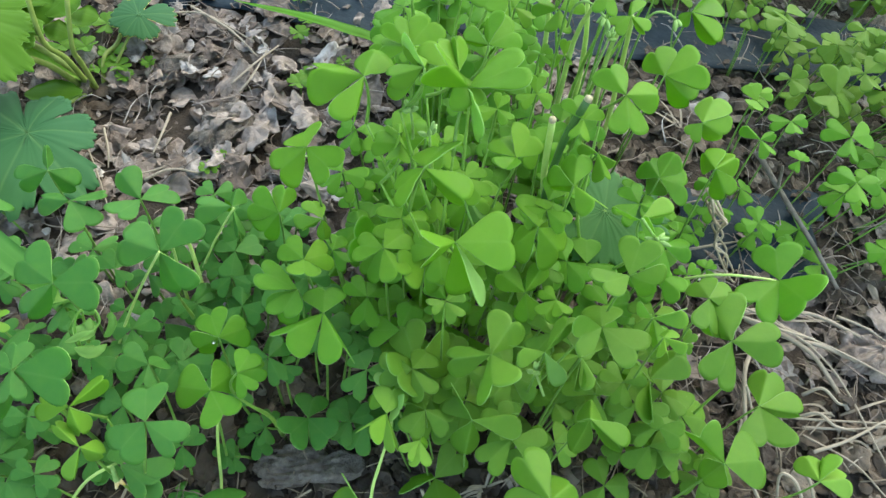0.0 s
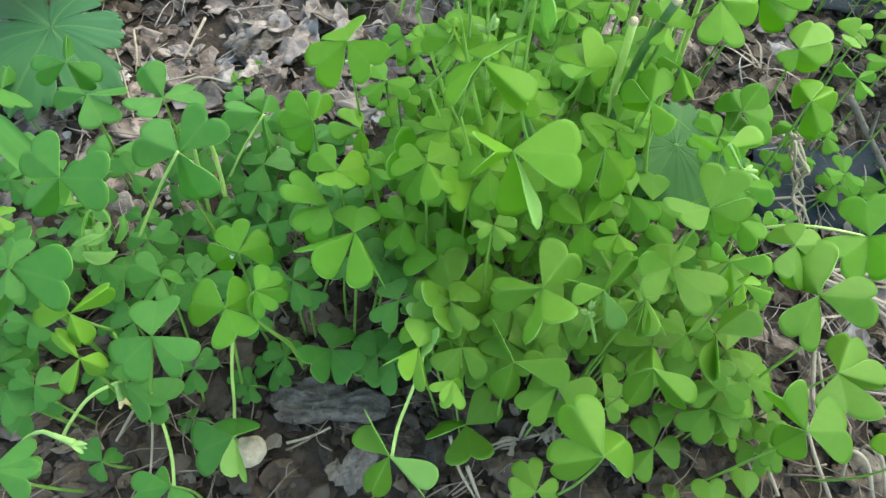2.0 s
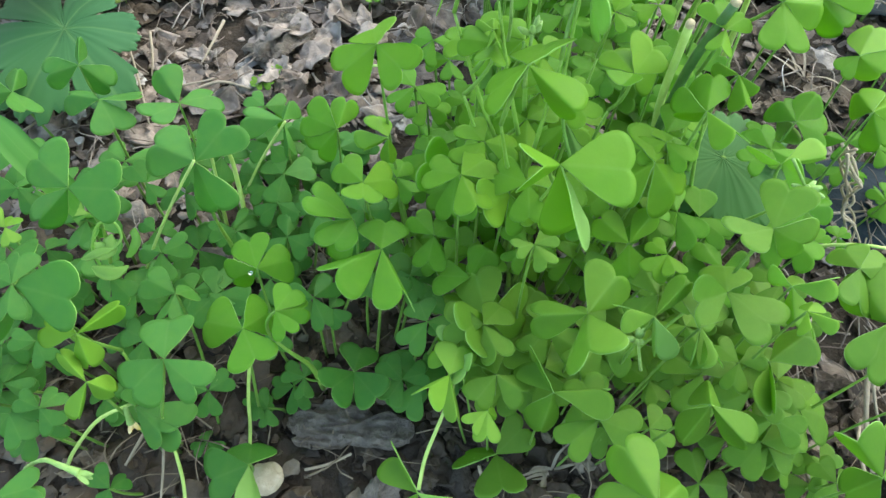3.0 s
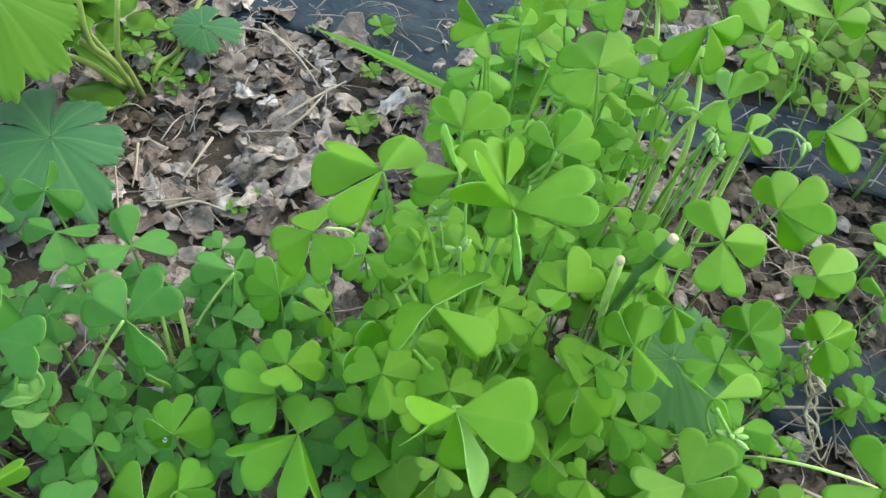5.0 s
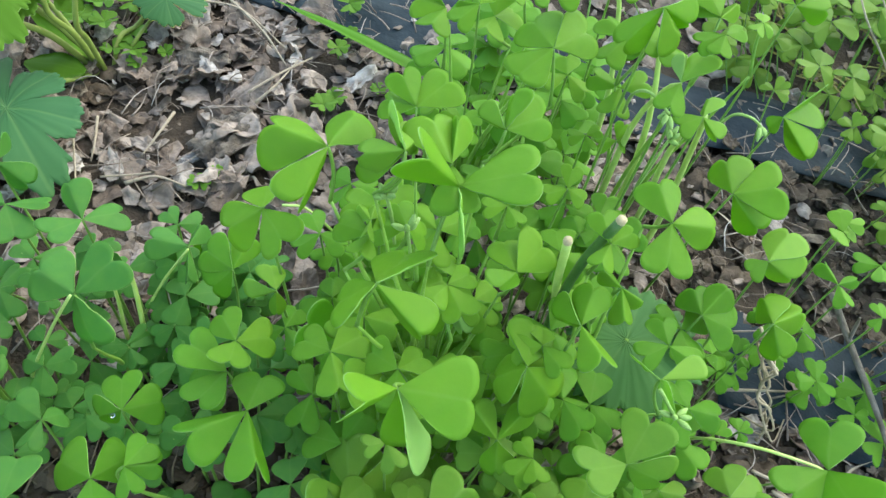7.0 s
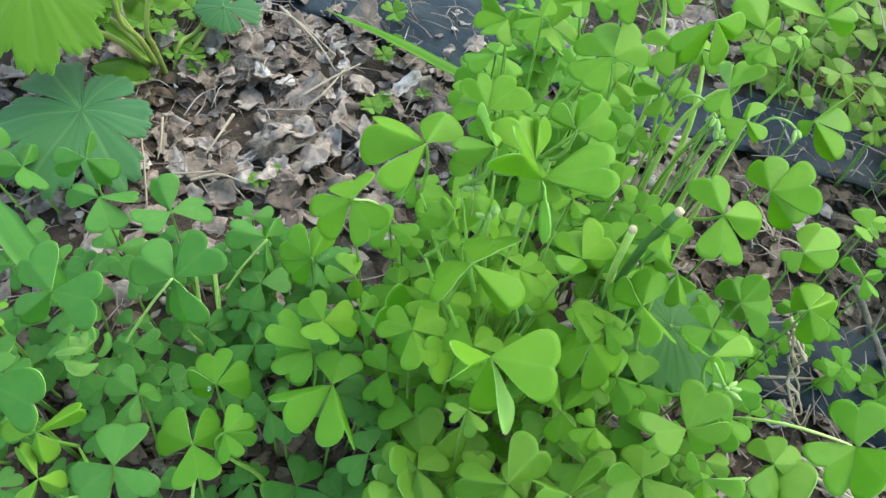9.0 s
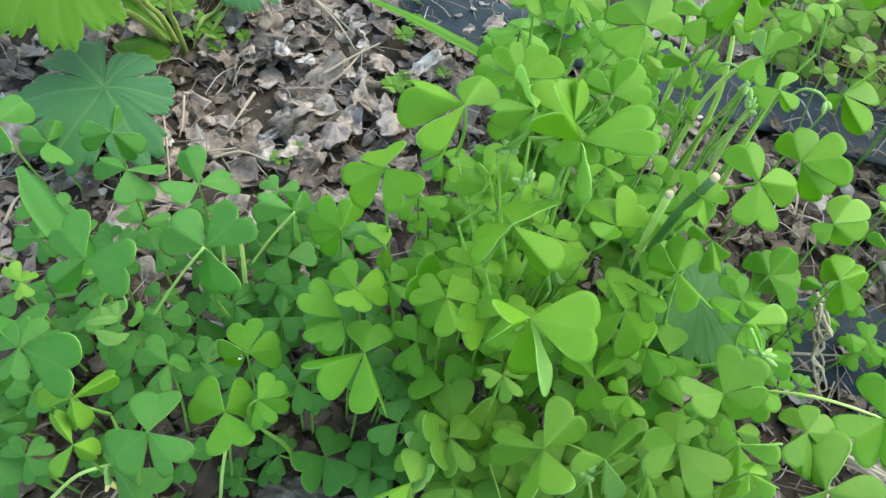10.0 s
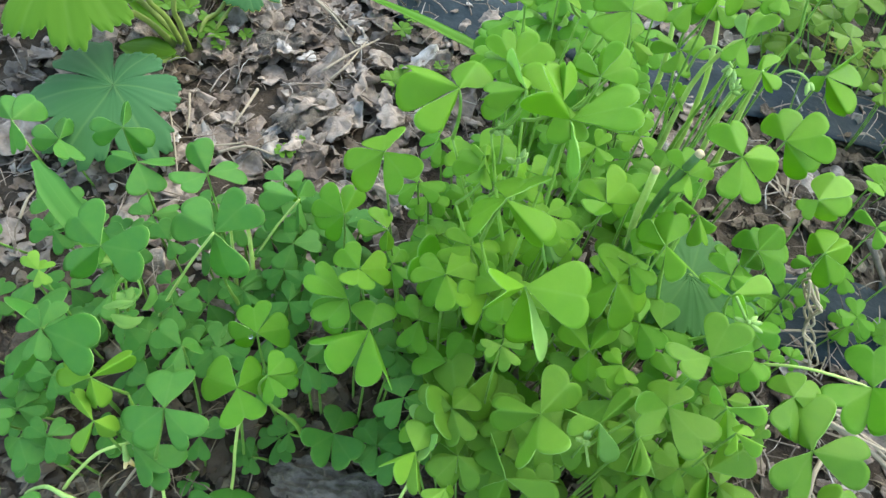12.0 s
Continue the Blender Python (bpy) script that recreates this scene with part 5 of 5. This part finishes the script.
fallen_twig((0.2021, 0.2246, 0.0120), (0.2325, 0.1962, 0.0120), (0.2525, 0.1508, 0.0080), 0.00060, 0.0004)
fallen_twig((0.1976, 0.2197, 0.0140), (0.2372, 0.2061, 0.0120), (0.2602, 0.1948, 0.0120), 0.00077, 0.0005)
fallen_twig((0.2434, 0.2284, 0.0080), (0.2561, 0.2223, 0.0100), (0.2659, 0.2153, 0.0100), 0.00094, 0.0004)
fallen_twig((0.2099, 0.1684, 0.0080), (0.2317, 0.1691, 0.0090), (0.2570, 0.1709, 0.0080), 0.00060, 0.0005)
fallen_twig((0.2159, 0.1652, 0.0060), (0.2371, 0.1658, 0.0080), (0.2580, 0.1702, 0.0060), 0.00077, 0.0004)
fallen_twig((0.2183, 0.1525, 0.0080), (0.2348, 0.1592, 0.0100), (0.2560, 0.1715, 0.0100), 0.00094, 0.0005)
fallen_twig((0.2152, 0.1612, 0.0060), (0.2365, 0.1491, 0.0080), (0.2489, 0.1346, 0.0080), 0.00060, 0.0004)
fallen_twig((0.0347, 0.1120, 0.0200), (0.0404, 0.1020, 0.0120), (0.0490, 0.0930, 0.0060), 0.00077, 0.0005)
fallen_twig((0.0434, 0.1037, 0.0120), (0.0499, 0.0943, 0.0060), (0.0529, 0.0910, 0.0040), 0.00094, 0.0004)
fallen_twig((0.1308, 0.1626, 0.0300), (0.1470, 0.1467, 0.0120), (0.1632, 0.1208, 0.0040), 0.00060, 0.0005)
fallen_twig((0.1844, 0.1774, 0.0200), (0.1895, 0.1662, 0.0120), (0.1963, 0.1549, 0.0050), 0.00077, 0.0004)
fallen_twig((0.1906, 0.1812, 0.0200), (0.1969, 0.1758, 0.0140), (0.2064, 0.1665, 0.0060), 0.00094, 0.0005)
fallen_twig((-0.0781, 0.0967, 0.0300), (-0.0794, 0.0888, 0.0150), (-0.0783, 0.0743, 0.0040), 0.00060, 0.0004)
fallen_twig((-0.0914, 0.1065, 0.0120), (-0.0939, 0.0962, 0.0100), (-0.0968, 0.0889, 0.0060), 0.00077, 0.0005)
fallen_twig((-0.1354, 0.3173, 0.0080), (-0.1349, 0.2991, 0.0100), (-0.1367, 0.2847, 0.0080), 0.00094, 0.0004)
fallen_twig((-0.1718, 0.2830, 0.0120), (-0.1596, 0.2645, 0.0120), (-0.1489, 0.2454, 0.0060), 0.00060, 0.0005)
fallen_twig((-0.1680, 0.2988, 0.0100), (-0.1605, 0.2830, 0.0100), (-0.1588, 0.2744, 0.0060), 0.00077, 0.0004)
fallen_twig((-0.1358, 0.2673, 0.0080), (-0.1228, 0.2750, 0.0100), (-0.1072, 0.2760, 0.0080), 0.00094, 0.0005)
fallen_twig((-0.1483, 0.2663, 0.0080), (-0.1292, 0.2745, 0.0100), (-0.1204, 0.2833, 0.0080), 0.00060, 0.0004)
fallen_twig((-0.1054, 0.3434, 0.0100), (-0.0946, 0.3609, 0.0120), (-0.0847, 0.3827, 0.0080), 0.00077, 0.0005)
fallen_twig((-0.1468, 0.4072, 0.0100), (-0.1159, 0.3871, 0.0120), (-0.0962, 0.3728, 0.0060), 0.00094, 0.0004)
fallen_twig((-0.1608, 0.3958, 0.0120), (-0.1355, 0.3991, 0.0120), (-0.1006, 0.3833, 0.0080), 0.00060, 0.0005)
fallen_twig((-0.0999, 0.3394, 0.0080), (-0.0934, 0.3516, 0.0120), (-0.0912, 0.3776, 0.0080), 0.00077, 0.0004)
fallen_twig((0.1619, 0.2589, 0.0080), (0.1780, 0.2631, 0.0100), (0.1976, 0.2702, 0.0080), 0.00094, 0.0005)
fallen_twig((0.1687, 0.2087, 0.0080), (0.1623, 0.1996, 0.0120), (0.1595, 0.1917, 0.0080), 0.00060, 0.0004)
fallen_twig((-0.2033, 0.2189, 0.0120), (-0.1986, 0.2265, 0.0120), (-0.1963, 0.2387, 0.0080), 0.00077, 0.0005)
fallen_twig((-0.2061, 0.1935, 0.0100), (-0.2062, 0.2031, 0.0140), (-0.2088, 0.2107, 0.0100), 0.00094, 0.0004)
fallen_twig((-0.0297, 0.1003, 0.0080), (-0.0215, 0.1039, 0.0090), (-0.0139, 0.1098, 0.0080), 0.00060, 0.0005)
fallen_twig((0.1734, 0.2166, 0.0300), (0.1967, 0.2173, 0.0200), (0.2268, 0.2056, 0.0120), 0.00077, 0.0004)
fallen_twig((0.1863, 0.2150, 0.0200), (0.2057, 0.2114, 0.0180), (0.2269, 0.2110, 0.0120), 0.00094, 0.0005)
for ctrl, thick in (
    ([(0.1881, 0.2215, 0.010), (0.2011, 0.2254, 0.012), (0.2138, 0.2255, 0.012), (0.2322, 0.2253, 0.011), (0.2600, 0.2140, 0.008)], 0.0012),
    ([(0.1936, 0.2206, 0.008), (0.2056, 0.2143, 0.011), (0.2161, 0.2085, 0.012), (0.2274, 0.2000, 0.010), (0.2400, 0.1760, 0.007)], 0.0014),
    ([(0.2177, 0.2100, 0.011), (0.2300, 0.2075, 0.012), (0.2425, 0.2041, 0.010), (0.2620, 0.1985, 0.007)], 0.0012),
    ([(0.1918, 0.1982, 0.012), (0.1872, 0.1857, 0.013), (0.1868, 0.1607, 0.008), (0.1890, 0.1440, 0.006)], 0.0012),
    ([(0.1500, 0.1640, 0.010), (0.1600, 0.1380, 0.011), (0.1700, 0.1160, 0.008)], 0.0010),
):
    twig(ctrl, thick, thick * 0.75, M["twig"], "thick pale grey fallen twig lying across dead leaves")
dry_roots()
straw(*(0.0789, 0.1360), 16, 0.02, 3)
straw(*(0.0630, 0.1198), 10, 0.016, 5)
lump("wood_chip", -0.0426, 0.0939, 0.0062, 0.75, M["chip"], 2, "small beige wood chip on dark soil", "wood chip")
for k, (x, y) in enumerate(((0.2, 0.5), (0.25, 0.52), (0.29, 0.5), (0.23, 0.56), (0.3, 0.57), (0.18, 0.55))):
    straw(x, y, 16, 0.055, 20 + k, "dry_grass", "tuft of olive-yellow half-dry grass")
for k, ctrl in enumerate(([(0.2620, 0.4808, 0.0000), (0.2330, 0.4893, 0.0300), (0.2075, 0.4884, 0.0550), (0.1942, 0.4931, 0.0700)], [(0.2695, 0.4964, 0.0000), (0.2402, 0.5078, 0.0300), (0.2128, 0.5102, 0.0600)])):
    twig(ctrl, 0.0007, 0.0005, M["chip"], "thin pale dry grass stem standing over clover", "dry_grass_stem")


def stalk_of(name, ctrl, r0, r1):
    """A leaf stalk that shows on its own, part of the plant name."""
    root = GROWN[name]
    part("leaf_stalk", tube("leaf_stalk", ctrl, r0, r1, M["pale_stem"], 14, 7, root.matrix_basis.translation), root)


stalk_of("front_left", [(-0.1188, 0.0851, 0.0040), (-0.1088, 0.0879, 0.0250), (-0.0975, 0.0955, 0.0420), (-0.0850, 0.1015, 0.0500)], 0.0008, 0.0006)
stalk_of("front_left", [(-0.0681, 0.0742, 0.0040), (-0.0681, 0.0834, 0.0200), (-0.0693, 0.0899, 0.0340), (-0.0712, 0.0936, 0.0400)], 0.0007, 0.0006)
stalk_of("low_middle", [(-0.0521, 0.0996, 0.0030), (-0.0516, 0.1084, 0.0200), (-0.0502, 0.1131, 0.0400), (-0.0479, 0.1178, 0.0600), (-0.0456, 0.1206, 0.0720)], 0.0007, 0.0006)
stalk_of("right_front", [(0.1490, 0.2214, 0.0100), (0.1431, 0.2169, 0.0400), (0.1587, 0.2124, 0.0600), (0.1811, 0.2118, 0.0620), (0.1877, 0.2105, 0.0615)], 0.0007, 0.0006)
stalk_of("front", [(0.0150, 0.0939, 0.0450), (0.0152, 0.1031, 0.0500), (0.0172, 0.1121, 0.0550), (0.0195, 0.1206, 0.0640), (0.0198, 0.1245, 0.0700)], 0.0007, 0.0006)


def water_drop(at, size):
    bm = bmesh.new()
    bmesh.ops.create_uvsphere(bm, u_segments=12, v_segments=8, radius=size)
    for v in bm.verts:
        v.co.z *= 0.7
    me = bpy.data.meshes.new("water_drop")
    bm.to_mesh(me)
    bm.free()
    me.materials.append(M["drop"])
    me.polygons.foreach_set("use_smooth", [True] * len(me.polygons))
    tagged(new("water_drop", me), "tiny clear water drop on a clover leaf", "water drop", "drops on the leaves").matrix_basis = Matrix.Translation(at)


for at, size in (
    ((-0.0415, 0.1154, 0.0824), 0.0009),
    ((-0.0523, 0.1435, 0.0797), 0.0008),
    ((-0.0009, 0.1974, 0.0848), 0.0005),
    ((-0.0812, 0.1459, 0.0375), 0.0006),
):
    water_drop(at, size)
for a, b, c, d in (((0.2122, 0.1235, 0.0020), (0.2033, 0.1338, 0.0160), (0.1946, 0.1358, 0.0200), (0.1993, 0.1291, 0.0030)), ((0.2178, 0.1257, 0.0020), (0.2082, 0.1365, 0.0180), (0.2040, 0.1409, 0.0160), (0.2071, 0.1423, 0.0040)), ((0.1939, 0.1199, 0.0030), (0.1836, 0.1358, 0.0120), (0.1811, 0.1523, 0.0120), (0.1870, 0.1663, 0.0040)), ((0.2184, 0.1821, 0.0060), (0.2251, 0.1831, 0.0140), (0.2346, 0.1776, 0.0100), (0.2451, 0.1825, 0.0050)), ((0.2146, 0.1705, 0.0050), (0.2217, 0.1707, 0.0120), (0.2300, 0.1659, 0.0100), (0.2430, 0.1670, 0.0040))):
    twig([a, b, c, d], 0.0009, 0.0006, M["twig"], "pale curved dry root on brown litter", "dry_root")
for x, y, seed in ((*(0.1977, 0.2176), 31), (*(0.2194, 0.2281), 32), (*(0.2115, 0.2083), 33), (*(0.2360, 0.1761), 34), (*(0.2491, 0.1575), 35), (*(0.1726, 0.3540), 36)):
    straw(x, y, 5, 0.028, seed)
stalk_of("behind_left", [(-0.0326, 0.2329, 0.0880), (-0.0234, 0.2368, 0.0840), (-0.0082, 0.2399, 0.0600), (0.0100, 0.2392, 0.0350), (0.0175, 0.2491, 0.0040)], 0.0005, 0.0006)
stalk_of("left", [(-0.0825, 0.1985, 0.0300), (-0.0718, 0.2040, 0.0550), (-0.0610, 0.2100, 0.0750)], 0.0006, 0.0005)
stalk_of("left", [(-0.1159, 0.1571, 0.0100), (-0.1049, 0.1606, 0.0400), (-0.0888, 0.1664, 0.0750), (-0.0759, 0.1693, 0.1000)], 0.0007, 0.0005)
stalk_of("left", [(-0.0741, 0.1782, -0.0020), (-0.0773, 0.1879, 0.0250), (-0.0789, 0.1939, 0.0450), (-0.0812, 0.1987, 0.0620), (-0.0819, 0.1954, 0.0750)], 0.0013, 0.0007)
stalk_of("left", [(-0.0840, 0.1808, -0.0020), (-0.0868, 0.1888, 0.0250), (-0.0877, 0.1935, 0.0450), (-0.0872, 0.1958, 0.0650)], 0.001, 0.0006)


def withered_curl():
    """Curled, bleached remains of leaves on the far clover plant."""
    root = GROWN["far_left"]
    base = root.matrix_basis.translation
    part("tendril", tube("tendril", [(-0.1111, 0.1440, 0.0600), (-0.1086, 0.1447, 0.0750), (-0.1043, 0.1476, 0.0850), (-0.0996, 0.1494, 0.0850), (-0.0977, 0.1469, 0.0800), (-0.1002, 0.1426, 0.0780)], 0.0006, 0.0004, M["under"], 26, 6, base), root, None, "pale curled dry tendril")
    for ctrl, width in (([(-0.1102, 0.1390, 0.0750), (-0.1039, 0.1402, 0.0800), (-0.0984, 0.1427, 0.0800)], 0.004), ([(-0.0977, 0.1442, 0.0720), (-0.0940, 0.1463, 0.0800), (-0.0928, 0.1495, 0.0840)], 0.006), ([(-0.1082, 0.1389, 0.0700), (-0.1003, 0.1379, 0.0720), (-0.0964, 0.1420, 0.0700)], 0.006), ([(-0.1121, 0.1474, 0.0700), (-0.1061, 0.1460, 0.0720), (-0.1047, 0.1505, 0.0740)], 0.008)):
        part("withered_leaf", blade_mesh("withered_leaf", ctrl, width, [M["under"]] * 3, 30, (0.2, 0.8, 1.0, 0.9, 0.6, 0.1), 12, base), root, None, "bleached curled leaf remnant")


withered_curl()
